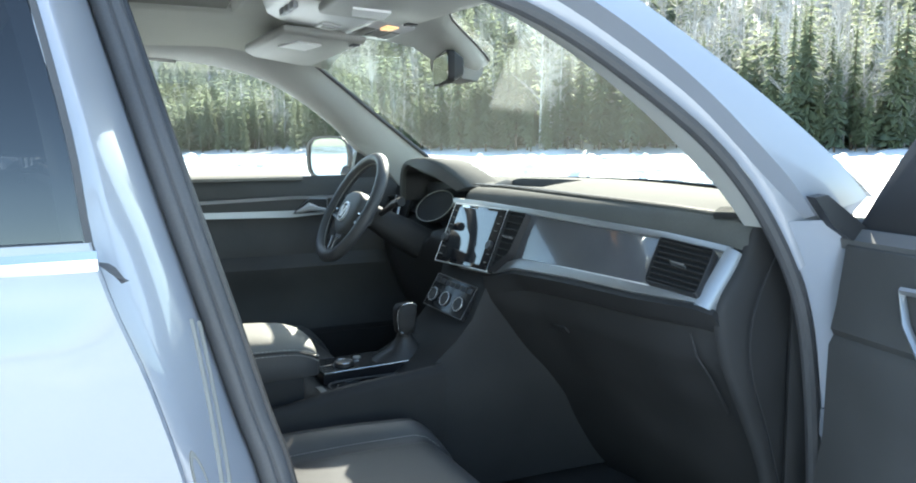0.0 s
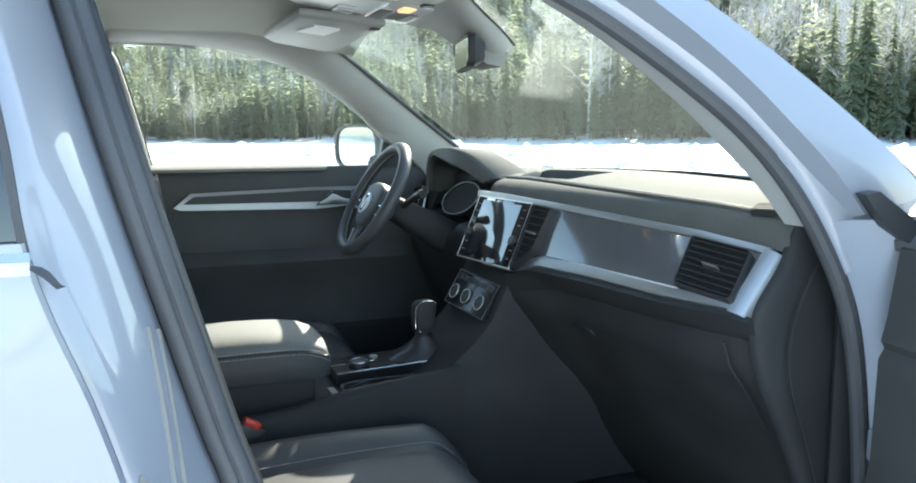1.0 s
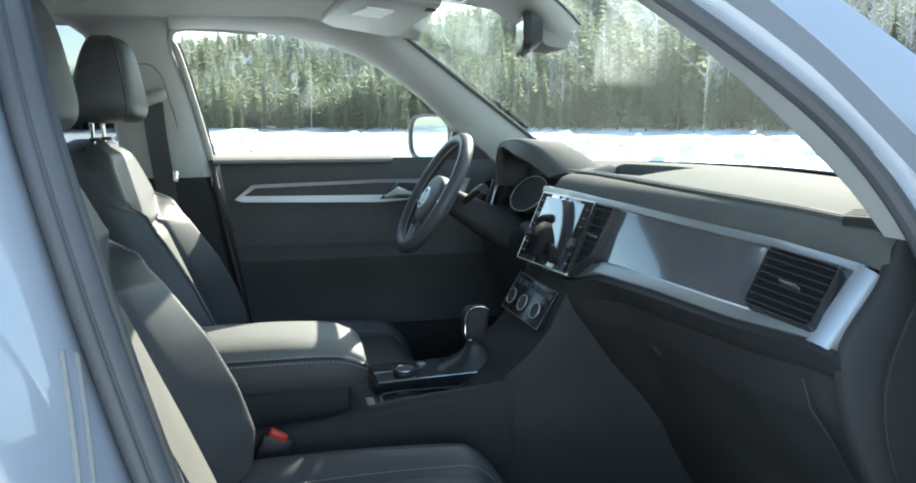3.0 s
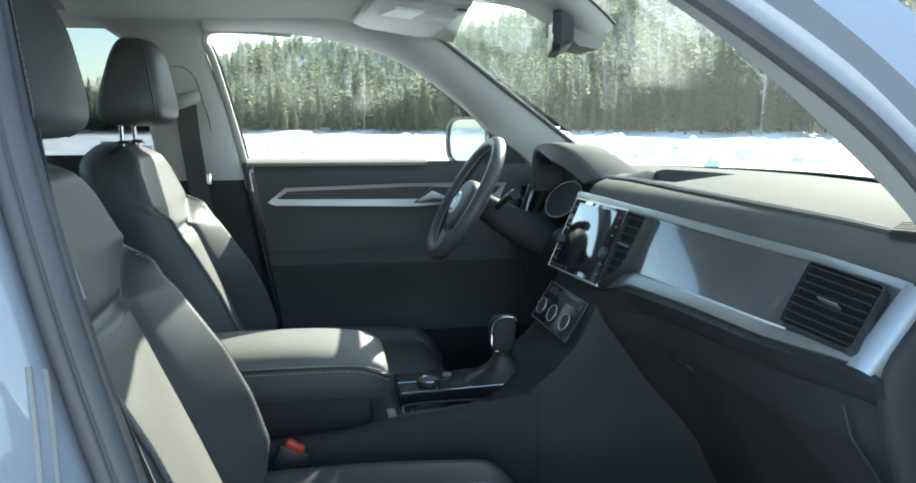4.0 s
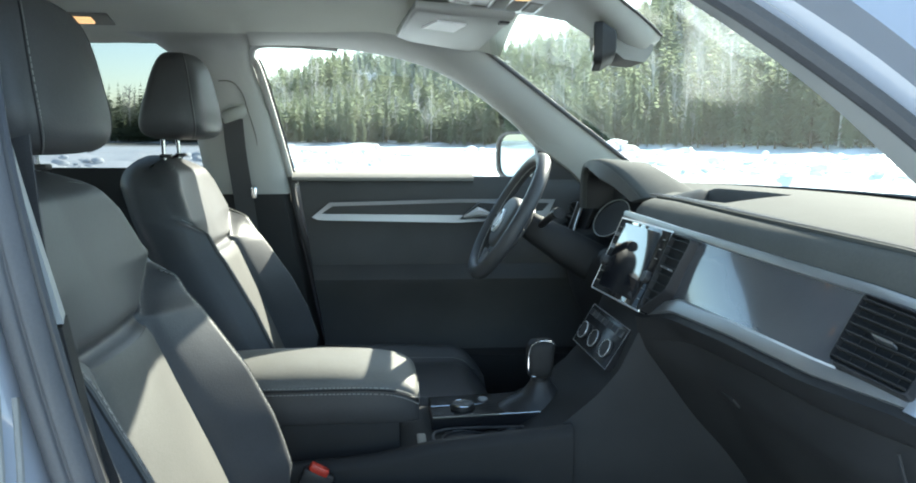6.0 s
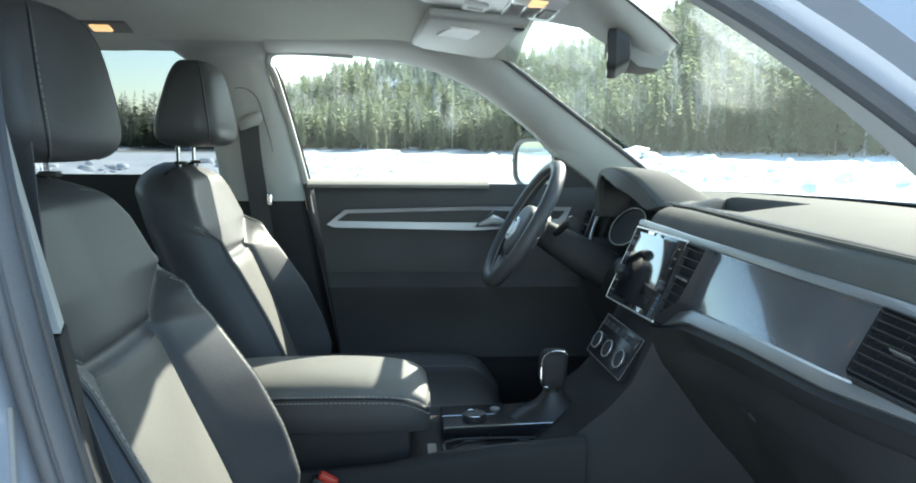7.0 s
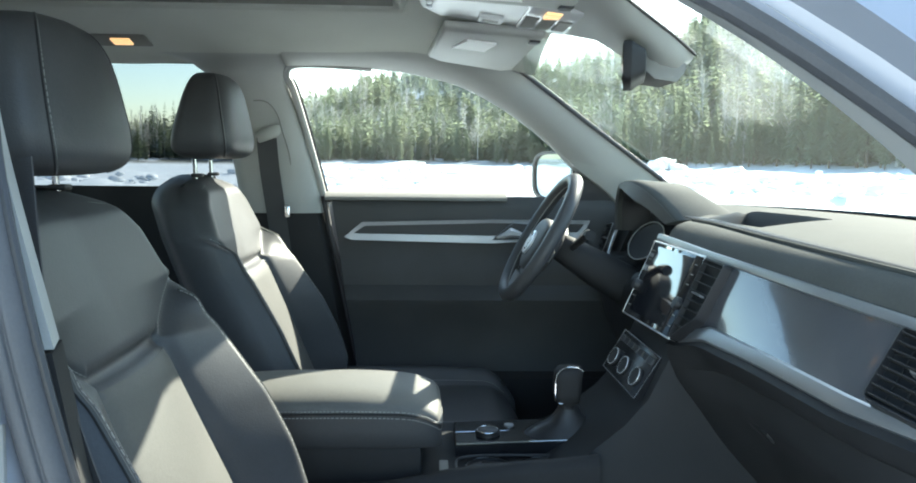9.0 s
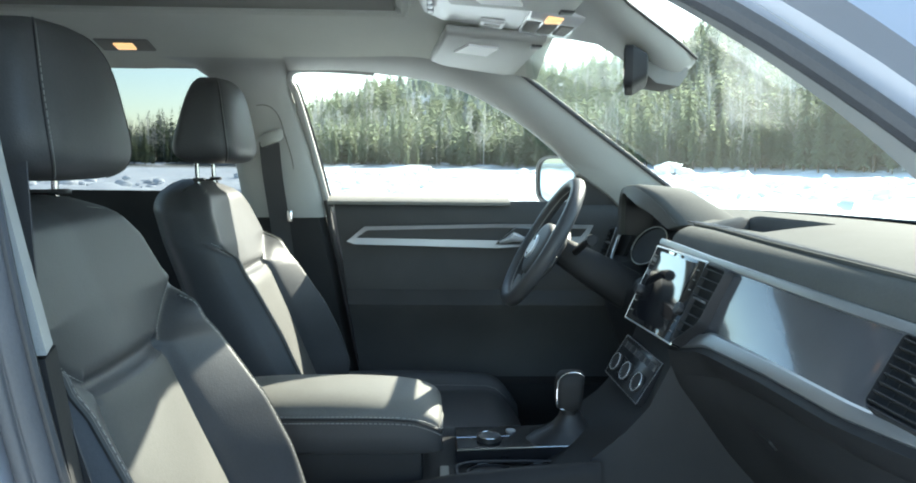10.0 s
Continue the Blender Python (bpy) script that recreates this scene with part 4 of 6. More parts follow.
def passenger_door():
    """Front passenger door, swung wide open on its hinges."""
    d = thing("passenger_door", "open front passenger door showing its black inner panel", "car door", (0.42, -0.93, 0.5))
    h = Vector((0.437, -0.905, 0))
    u = Vector((-0.20, -0.98, 0)).normalized()
    n = Vector((-0.98, 0.20, 0))

    def P(a, b, z):
        return h + u * a + n * b + Vector((0.10 * max(0, min(z, 1.12) - 0.85), 0, z))

    rows = []
    for a in (0.0, 0.02, 0.10, 0.35, 0.7, 1.0):
        k = 0.0 if a > 0.01 else -0.035
        rows.append([P(a, 0.06 + k, 1.105), P(a, 0.075 + k, 1.09), P(a, 0.08 + k, 1.0), P(a, 0.085 + k, 0.965), P(a, 0.078 + k, 0.955), P(a, 0.085 + k, 0.94), P(a, 0.08 + k, 0.8), P(a, 0.11 + k, 0.62), P(a, 0.10 + k, 0.46)])
    part("door_panel", sheet(rows, 0.012), M_PANEL, d, "black grained door panel")
    part("door_skin", sheet([[P(a, b, z) for z, b in ((1.09, -0.02), (1.0, -0.075), (0.8, -0.09), (0.45, -0.06))] for a in (0.0, 0.3, 0.7, 1.02)], 0.012), M_PAINT, d, "white painted door skin")
    part("door_edge", sheet([[P(0.0, b, z) for b in (-0.07, -0.02, 0.03)] for z in (0.46, 0.8, 1.0, 1.09)], 0.01), M_PAINT, d)
    part("window_sill", loft([[P(a, b, z) for b, z in ((-0.02, 1.09), (-0.02, 1.11), (0.06, 1.116), (0.075, 1.10), (0.07, 1.085))] for a in (0.005, 0.3, 0.7, 1.0)]), M_SOFT, d)
    fr = [P(0.005, 0.02, 1.10), P(0.10, 0.015, 1.24), P(0.22, 0.0, 1.37), P(0.4, -0.02, 1.46), P(0.7, -0.04, 1.49), P(1.0, -0.04, 1.47), P(1.02, 0.0, 1.11)]
    part("window_frame", tube(spline(fr, 30), 0.022, 8), M_DARK, d)
    part("mirror_sail", prism([P(0.01, 0.03, 1.105), P(0.16, 0.03, 1.11), P(0.12, 0.02, 1.25)], n * 0.02), M_DARK, d)
    pane = part("window_pane", sheet([[P(a, 0.005 - 0.15 * (z - 1.1) * 0.3, z) for z in (1.08, 1.2)] for a in (0.05, 0.5, 1.0)], 0.003), G_CLEAR, d)
    pane.visible_shadow = False
    part("pull_frame", tube([P(0.150, 0.088, 1.045), P(0.40, 0.088, 1.052), P(0.44, 0.088, 1.02), P(0.42, 0.088, 0.955), P(0.205, 0.088, 0.950), P(0.165, 0.088, 1.0)], 0.006, 6, True), M_SILVER, d, "satin silver trim frame")
    part("hinge", box((0.415, -0.90, 0.80), (0.05, 0.06, 0.05), 0.006), M_PAINT, d)
    part("hinge", box((0.415, -0.90, 0.62), (0.05, 0.06, 0.05), 0.006), M_PAINT, d)
    part("check_strap", box((0.42, -0.91, 0.72), (0.02, 0.10, 0.025), 0.004), M_DARK, d)


passenger_door()
# gasket where the open door leaves the fender, at the foot of the windscreen pillar
part("fender_gasket", prism([(0.318, -0.905, 1.165), (0.345, -0.905, 1.168), (0.425, -0.93, 1.105), (0.40, -0.93, 1.085), (0.355, -0.91, 1.12)], (0.015, 0.03, 0.0)), M_DARK, car, "black sealing block")


# ---- dashboard ----
# stations across the car: y, then x and z of the pad's seam, the pad's foot, the decor's top and foot, and the lower strip's foot
DASH = [
    (0.770, 0.330, 1.125, 0.315, 1.085, 0.300, 1.070, 0.255, 1.000, 0.252, 0.984),
    (0.615, 0.315, 1.129, 0.295, 1.093, 0.288, 1.078, 0.259, 1.000, 0.253, 0.981),
    (0.600, 0.345, 1.128, 0.340, 1.100, 0.338, 1.090, 0.330, 1.000, 0.328, 0.984),
    (0.215, 0.345, 1.130, 0.340, 1.105, 0.338, 1.092, 0.330, 1.000, 0.328, 0.984),
    (0.192, 0.285, 1.136, 0.245, 1.105, 0.240, 1.090, 0.200, 0.985, 0.190, 0.962),
    (0.000, 0.283, 1.140, 0.232, 1.108, 0.228, 1.094, 0.185, 0.960, 0.172, 0.944),
    (-0.140, 0.280, 1.139, 0.233, 1.106, 0.230, 1.092, 0.190, 0.970, 0.178, 0.950),
    (-0.230, 0.283, 1.137, 0.240, 1.104, 0.237, 1.090, 0.205, 0.997, 0.192, 0.973),
    (-0.420, 0.297, 1.133, 0.265, 1.096, 0.260, 1.082, 0.213, 1.001, 0.205, 0.980),
    (-0.610, 0.320, 1.127, 0.298, 1.086, 0.289, 1.073, 0.220, 1.003, 0.215, 0.982),
    (-0.735, 0.332, 1.120, 0.320, 1.073, 0.308, 1.063, 0.256, 0.994, 0.250, 0.982),
    (-0.765, 0.346, 1.113, 0.334, 1.065, 0.320, 1.053, 0.271, 0.986, 0.265, 0.975),
]


def dash_at(y):
    t = DASH[::-1]
    return [float(np.interp(y, [r[0] for r in t], [r[k] for r in t])) for k in range(1, 11)]


def dash_face(y, f, proud=0.0):
    """A point on the decor's face: f from its top (0) to its foot (1)."""
    k = dash_at(y)
    p, q = Vector((k[4], y, k[5])), Vector((k[6], y, k[7]))
    nrm = Vector((-(k[5] - k[7]), 0, (k[4] - k[6]))).normalized()
    return p.lerp(q, f) + nrm * proud


dash = thing("dashboard", "black soft dashboard with silver trim and grey decor panel", "dashboard", (0.4, 0, 0.9))


def dash_top():
    """The soft pad from the windscreen's foot to the seam and over the edge, with a sunken bin in the middle."""
    near0, far0 = lambda y: 0.283 + (0.077 - y) * 0.158, lambda y: 0.436 + (0.235 - y) * 0.106
    skew = lambda y0, y1, x: y0 + (y1 - y0) * (x - 0.29) / 0.16
    left, right = lambda x: min(0.60, skew(0.077, 0.235, x)), lambda x: skew(-0.145, -0.085, x)
    vs = [(0, i / 14) for i in range(14)] + [(1, i / 12) for i in range(12)] + [(2, i / 24) for i in range(25)]
    grid = []
    for zone, f in vs:
        row = []
        for st in range(37):
            x = 0.5
            for _ in range(6):  # the place where this line across meets this line along
                y = (0.77 + (left(x) - 0.77) * f) if zone == 0 else (left(x) + (right(x) - left(x)) * f) if zone == 1 else (right(x) + (-0.765 - right(x)) * f)
                k = dash_at(y)
                fx = 0.775 - 0.25 * (abs(y) / 0.79) ** 1.7
                xn = near0(y) if y > -0.145 else k[0] + 0.036
                xn = max(xn, k[0] + 0.004)
                xf = min(far0(y), 0.55 * fx + 0.45 * xn) if abs(y) > 0.3 else far0(y)
                x = fx + (xf - fx) * st / 14 if st <= 14 else xf + (xn - xf) * (st - 14) / 14 if st <= 28 else xn + (k[0] - xn) * (st - 28) / 8
            q = (fx - x) / (fx - k[0])
            z0 = 1.138 - 0.015 * (abs(y) / 0.79) ** 2
            row.append((x, y, z0 + (k[1] + 0.004 - z0) * q + 0.016 * math.sin(q * 3.14159)))
        for q in (0.02, 0.06, 0.2, 0.5, 0.8, 1.0):
            p = Vector((k[0], y, k[1])).lerp(Vector((k[2], y, k[3])), q)
            bulge = 0.009 * math.sin(q * 3.1416) - (0.002 if q == 0.02 else 0)
            row.append((p.x - bulge * 0.7, y, p.z + bulge * 0.7))
        grid.append(row)
    bm = bmesh.new()
    vv = [[bm.verts.new(p) for p in r] for r in grid]
    for i in range(len(vv) - 1):
        for j in range(len(vv[0]) - 1):
            if 14 <= i < 26 and 14 <= j < 28:
                continue
            bm.faces.new((vv[i][j], vv[i][j + 1], vv[i + 1][j + 1], vv[i + 1][j]))
    bmesh.ops.recalc_face_normals(bm, faces=bm.faces[:])
    part("top_pad", bm, M_PAD, dash, "soft black pad, stitched along its edge", smooth=50)
    hole = [grid[14][j] for j in range(14, 28)] + [grid[i][28] for i in range(14, 26)] + [grid[26][j] for j in range(28, 14, -1)] + [grid[i][14] for i in range(26, 14, -1)]
    hole = [Vector(p) for p in hole]
    c = sum(hole, Vector()) / len(hole)
    shrink = lambda k, h: [Vector((p.x + (c.x - p.x) * k, p.y + (c.y - p.y) * k, p.z - h)) for p in hole]
    part("bin_wall", loft([shrink(0, -0.0004), shrink(0.004, 0.0006), shrink(0.02, 0.006), shrink(0.05, 0.034)], caps=False), M_SOFT, dash)
    part("bin_floor", loft([shrink(0.04, 0.032), shrink(0.04, 0.036)]), M_DARK, dash, "dark rubber floor of the storage bin")
    for o in (0.005, 0.011, 0.019):
        line = [Vector((dash_at(y)[0] + o, y, dash_at(y)[1] + 0.0048 + o * 0.03)) for y in np.linspace(0.18, -0.745, 60)]
        part("edge_seam", tube(line, 0.0012, 5), M_DARK, dash)


dash_top()
for nm, a, b, m, lab in (("upper_trim", 2, 4, M_SILVER, "satin silver strip"), ("decor_panel", 4, 6, M_DECOR, "brushed grey decor panel"), ("lower_trim", 6, 8, M_SILVER, "satin silver strip")):
    rows = []
    for y in np.linspace(0.190 if a == 2 else 0.130, -0.742, 48):
        k = dash_at(y)
        p, q = Vector((k[a], y, k[a + 1])), Vector((k[b], y, k[b + 1]))
        nrm = Vector((-(p.z - q.z), 0, (p.x - q.x))).normalized()
        pr = 0.004 if m is M_SILVER else 0.0
        rows.append([p + nrm * 0.0, p.lerp(q, 0.12) + nrm * pr, p.lerp(q, 0.5) + nrm * (pr + 0.001), p.lerp(q, 0.88) + nrm * pr, q])
    part(nm, sheet(rows, 0.008), m, dash, lab)
# silver end piece that closes the trim ring at the door side
part("end_trim", sheet([[dash_face(y, f, h) for y, h in ((-0.736, 0.002), (-0.738, 0.0045), (-0.746, 0.0060), (-0.755, 0.0050), (-0.7595, 0.001), (-0.760, -0.012))] for f in np.linspace(-0.13, 1.20, 14)], 0.004), M_SILVER, dash, "satin silver end of the trim")


def lower_dash():
    """Knee side: glove box lid, the recess over it, and the driver's side panel."""
    rows = []
    for y in np.linspace(-0.12, -0.765, 20):
        k = dash_at(y)
        x, z = k[8], k[9]
        w = min(1.0, max(0.0, (-0.14 - y) / 0.12))
        rows.append([(x, y, z), (x + 0.004 + 0.006 * w, y, z - 0.012), (x + 0.006 + 0.026 * w, y, z - 0.030 - 0.006 * w), (x + 0.010 + 0.036 * w, y, z - 0.042), (x + 0.02 + 0.036 * w, y, 0.885), (x + 0.05 + 0.036 * w, y, 0.845), (x + 0.10 + 0.030 * w, y, 0.775), (x + 0.155 + 0.02 * w, y, 0.712), (x + 0.205, y, 0.65), (x + 0.24, y, 0.58), (x + 0.29, y, 0.50), (x + 0.34, y, 0.44)])
    rows = [spline(r, 34) for r in rows]
    part("glove_box", sheet(rows, 0.012), M_HARD, dash, "black grained glove box lid")
    part("glove_box_latch", box((0.266, -0.29, 0.852), (0.012, 0.085, 0.022), 0.005, Matrix.Rotation(radians(-38), 4, "Y")), M_HARD, dash)
    part("lid_gap", tube([(0.262, -0.712, 0.925), (0.272, -0.718, 0.885), (0.300, -0.722, 0.845), (0.345, -0.722, 0.775)], 0.002, 6), M_DARK, dash)
    rows = []
    for y in np.linspace(0.77, 0.125, 27):
        arch = max(0.0, 1 - ((y - 0.385) / 0.11) ** 2) ** 0.5 if abs(y - 0.385) < 0.11 else 0.0
        x = 0.213 + 0.05 * max(0.0, (y - 0.5) / 0.27) ** 1.5
        z = 1.006 - 0.034 * arch - 0.03 * max(0.0, (0.20 - y) / 0.075)
        rows.append(spline([(0.325, y, z + 0.022), (x + 0.04, y, z + 0.010), (x, y, z), (x - 0.012, y, z - 0.035), (x - 0.008, y, 0.90), (x + 0.015, y, 0.83), (x + 0.08, y, 0.70), (x + 0.2, y, 0.58)], 24))
    part("knee_panel", sheet(rows, 0.012), M_HARD, dash, "black knee panel under the gauges", smooth=75)
    part("gauge_back", sheet([[(0.336, y, z) for z in (1.0, 1.05, 1.13)] for y in (0.14, 0.3, 0.5, 0.62)], 0.006), M_DARK, dash)
    part("vent_side", sheet([[(0.262 + 0.04 * f, y, 1.012 + 0.10 * f) for f in (0, 0.5, 1)] for y in (0.615, 0.69, 0.77)], 0.01), M_HARD, dash, "dark panel round the outer air vent")
    # end cap towards the door, bulging out, and the kick panel under it
    rows = []
    for z, x0, w in ((1.125, 0.345, 0.04), (1.10, 0.342, 0.05), (1.05, 0.322, 0.055), (0.98, 0.276, 0.05), (0.92, 0.280, 0.05), (0.86, 0.300, 0.05), (0.78, 0.34, 0.04), (0.68, 0.385, 0.03), (0.58, 0.41, 0.03)):
        rows.append([(x0 - 0.004, -0.757, z), (x0 + 0.002, -0.770, z), (x0 + 0.03, -0.779, z), (x0 + w + 0.02, -0.783, z), (x0 + w + 0.06, -0.783, z), (0.56, -0.78, z)])
    cols = [spline([r[k] for r in rows], 36) for k in range(6)]
    part("end_cap", sheet([spline([c[i] for c in cols], 16) for i in range(36)], 0.01), M_HARD, dash, smooth=75)
    part("cap_line", tube(spline([(0.392, -0.794, 1.10), (0.345, -0.795, 1.03), (0.318, -0.793, 0.95), (0.322, -0.793, 0.87), (0.36, -0.793, 0.77), (0.40, -0.79, 0.66)], 20), 0.0018, 5), M_DARK, dash)
    part("kick_panel", sheet([[(0.40, -0.80, z), (0.43, -0.815, z), (0.60, -0.80, z)] for z in (1.10, 0.9, 0.7, 0.46)], 0.01), M_HARD, dash)


lower_dash()


def vent(name, corners, slats, parent, across=2):
    """An air vent: chrome rim, dark plate in place of the shaft, level blades and a few upright ones behind."""
    a, b, c, d = [Vector(p) for p in corners]  # top left, top right, bottom right, bottom left
    nrm = (b - a).cross(d - a).normalized()
    if nrm.x > 0:
        nrm = -nrm
    cen = (a + b + c + d) / 4

    def grow(k, h, r=0.008):
        out, quad = [], (a, b, c, d)
        for i, p in enumerate(quad):
            u, w = (quad[i - 1] - p).normalized() * r, (quad[(i + 1) % 4] - p).normalized() * r
            for g in (0.0, 0.25, 0.5, 0.75, 1.0):
                e = p + u * (1 - g) ** 2 + w * g ** 2
                out.append(e + (e - cen) * k + nrm * h)
        return out

    v = part(name, loft([grow(0.015, -0.01), grow(0.02, 0.004), grow(0.012, 0.011), grow(-0.02, 0.011), grow(-0.03, 0.002)], caps=False), M_DARK, parent, "black vent frame")
    # flat near-black plate; the depth's shade is put into its colour
    part("well_plate", prism(grow(0, 0.0022), nrm * -0.004), M_PIT, v)
    if slats < 8:
        part("rim_line", tube([p for p in grow(0.02, 0.0095)], 0.0012, 6, True), M_SILVER, v, "fine silver line")
    for i in range(slats):
        f = (i + 0.6) / (slats + 0.2)
        ratio = (c - b).length / (d - a).length
        p, q = a.lerp(d, f), (b.lerp(c, f / ratio) if f <= ratio or ratio > 0.85 else c.lerp(d, (f - ratio) / (1 - ratio)))
        if ratio > 0.85:
            q = b.lerp(c, f)
        p, q = p.lerp(q, 0.03), q.lerp(p, 0.03)
        w = nrm * 0.003
        th = (d - a).normalized() * -0.0012
        part("blade", loft([[e + nrm * 0.0112, e + th + nrm * 0.010, e + w + th * 1.6, e + w - th * 0.4, e - th + nrm * 0.010] for e in (p, q)]), M_HARD, v)
    for i in range(across):
        f = (i + 1) / (across + 1)
        p, q = a.lerp(b, f) + nrm * 0.0035, d.lerp(c, f) + nrm * 0.0035
        part("upright_blade", tube([p.lerp(q, 0.03), q.lerp(p, 0.03)], 0.0012, 5), M_PIT, v)
    m = a.lerp(c, 0.5).lerp(b.lerp(d, 0.5), 0.5)
    t = (b - a).normalized()
    part("vent_tab", loft([[m + t * o + nrm * 0.015 + Vector((0, 0, h)) for h in (-0.0013, 0.0013)] + [m + t * o + nrm * 0.006 + Vector((0, 0, h)) for h in (0.002, -0.002)] for o in (-0.016, 0.016)]), M_SILVER, v)
    return v


vent("passenger_vent", ((0.285, -0.607, 1.072), (0.300, -0.729, 1.062), (0.250, -0.741, 0.992), (0.224, -0.641, 1.004)), 8, dash, 4)
sv = ((0.234, -0.150, 1.090), (0.238, -0.226, 1.088), (0.202, -0.208, 1.000), (0.172, -0.162, 0.957))
vent("centre_vent", [(x - 0.006, y, z + 0.002) for x, y, z in sv], 9, dash, 0)
vent("driver_vent", ((0.262, 0.73, 1.075), (0.262, 0.655, 1.085), (0.235, 0.655, 1.005), (0.235, 0.72, 1.005)), 6, dash, 2)


def infotainment():
    """Glossy screen unit with chrome border, two knobs and key rows."""
    tl, tr, br, bl = Vector((0.218, 0.116, 1.094)), Vector((0.229, -0.140, 1.094)), Vector((0.168, -0.150, 0.957)), Vector((0.158, 0.118, 0.950))
    nrm = (tr - tl).cross(bl - tl).normalized()
    if nrm.x > 0:
        nrm = -nrm
    cen = (tl + tr + br + bl) / 4
    g = lambda k, h: [p + (p - cen) * k + nrm * h for p in (tl, tr, br, bl)]
    s = part("screen_unit", loft([g(0.0, -0.02), g(0.0, 0.006), g(-0.03, 0.008)]), M_PIANO, dash, "glossy black screen unit")
    part("screen_border", tube(g(0.0, 0.006), 0.0018, 8, True), M_SATIN, s, "chrome border")
    q = lambda u, v, h=0.009: tl.lerp(tr, u).lerp(bl.lerp(br, u), v) + nrm * h
    part("display", loft([[q(0.13, 0.05, 0.0085), q(0.87, 0.05, 0.0085), q(0.87, 0.93, 0.0085), q(0.13, 0.93, 0.0085)], [q(0.135, 0.055, 0.0095), q(0.865, 0.055, 0.0095), q(0.865, 0.925, 0.0095), q(0.135, 0.925, 0.0095)]]), M_SCREEN, s, "dark screen that mirrors the sky")
    for u in (0.065, 0.935):
        c = q(u, 0.60, 0.008)
        ax = nrm
        e1 = (tr - tl).normalized()
        e2 = ax.cross(e1)
        ring = lambda r, h: [c + e1 * (r * math.cos(a)) + e2 * (r * math.sin(a)) + ax * h for a in np.linspace(0, 6.283, 25)[:-1]]
        part("knob", loft([ring(0.0112, 0), ring(0.0110, 0.007), ring(0.010, 0.009), ring(0.003, 0.0092)]), M_DARK, s, "round black knob")
        for v in (0.12, 0.24, 0.36, 0.74, 0.87):
            part("key_mark", loft([[q(u - 0.022, v - 0.006, 0.008), q(u + 0.022, v - 0.006, 0.008), q(u + 0.022, v + 0.006, 0.008), q(u - 0.022, v + 0.006, 0.008)], [q(u - 0.022, v - 0.006, 0.0088), q(u + 0.022, v - 0.006, 0.0088), q(u + 0.022, v + 0.006, 0.0088), q(u - 0.022, v + 0.006, 0.0088)]]), M_BLIND, s)


infotainment()


def climate():
    """Climate panel with three chrome-ringed dials."""
    tl, tr, br, bl = Vector((0.155, 0.088, 0.918)), Vector((0.170, -0.090, 0.908)), Vector((0.126, -0.094, 0.840)), Vector((0.116, 0.095, 0.846))
    nrm = (tr - tl).cross(bl - tl).normalized()
    if nrm.x > 0:
        nrm = -nrm
    cen = (tl + tr + br + bl) / 4
    g = lambda k, h: [p + (p - cen) * k + nrm * h for p in (tl, tr, br, bl)]
    s = part("climate_panel", loft([g(0.06, -0.02), g(0.06, 0.004), g(0.0, 0.006)]), M_SHINY, dash, "shiny black climate panel")
    part("panel_border", tube(g(0.05, 0.005), 0.0009, 6, True), M_SILVER, s)
    q = lambda u, v, h=0.006: tl.lerp(tr, u).lerp(bl.lerp(br, u), v) + nrm * h
    e1 = (tr - tl).normalized()
    e2 = nrm.cross(e1)
    for u in (0.15, 0.48, 0.84):
        c = q(u, 0.64)
        ring = lambda r, h: [c + e1 * (r * math.cos(a)) + e2 * (r * math.sin(a)) + nrm * h for a in np.linspace(0, 6.283, 25)[:-1]]
        dial = part("dial", loft([ring(0.0175, 0), ring(0.017, 0.006), ring(0.0155, 0.0072), ring(0.014, 0.0055), ring(0.003, 0.0055)]), M_DARK, s)
        part("dial_ring", tube(ring(0.0172, 0.0062), 0.00065, 6, True), M_SATIN, dial)
    for i in range(7):
        u = 0.08 + 0.14 * i
        part("key", loft([[q(u - 0.055, 0.08), q(u + 0.055, 0.08), q(u + 0.055, 0.24), q(u - 0.055, 0.24)], [q(u - 0.05, 0.09, 0.009), q(u + 0.05, 0.09, 0.009), q(u + 0.05, 0.23, 0.009), q(u - 0.05, 0.23, 0.009)]]), M_DARK, s)


climate()
# centre column: the body under the screen that runs down to the console
rings = []
for x0, z, w in ((0.200, 0.955, 0.165), (0.176, 0.925, 0.128), (0.140, 0.845, 0.124), (0.100, 0.80, 0.125), (0.03, 0.745, 0.130), (-0.02, 0.715, 0.135), (-0.05, 0.60, 0.13), (-0.05, 0.45, 0.13)):
    rings.append([(x0, w, z), (x0, 0, z), (x0, -w, z), (x0 + 0.04, -w - 0.012, z), (0.60, -w - 0.03, z), (0.60, w + 0.03, z), (x0 + 0.04, w + 0.012, z)])
part("centre_column", loft(rings), M_HARD, dash, "black grained centre column")


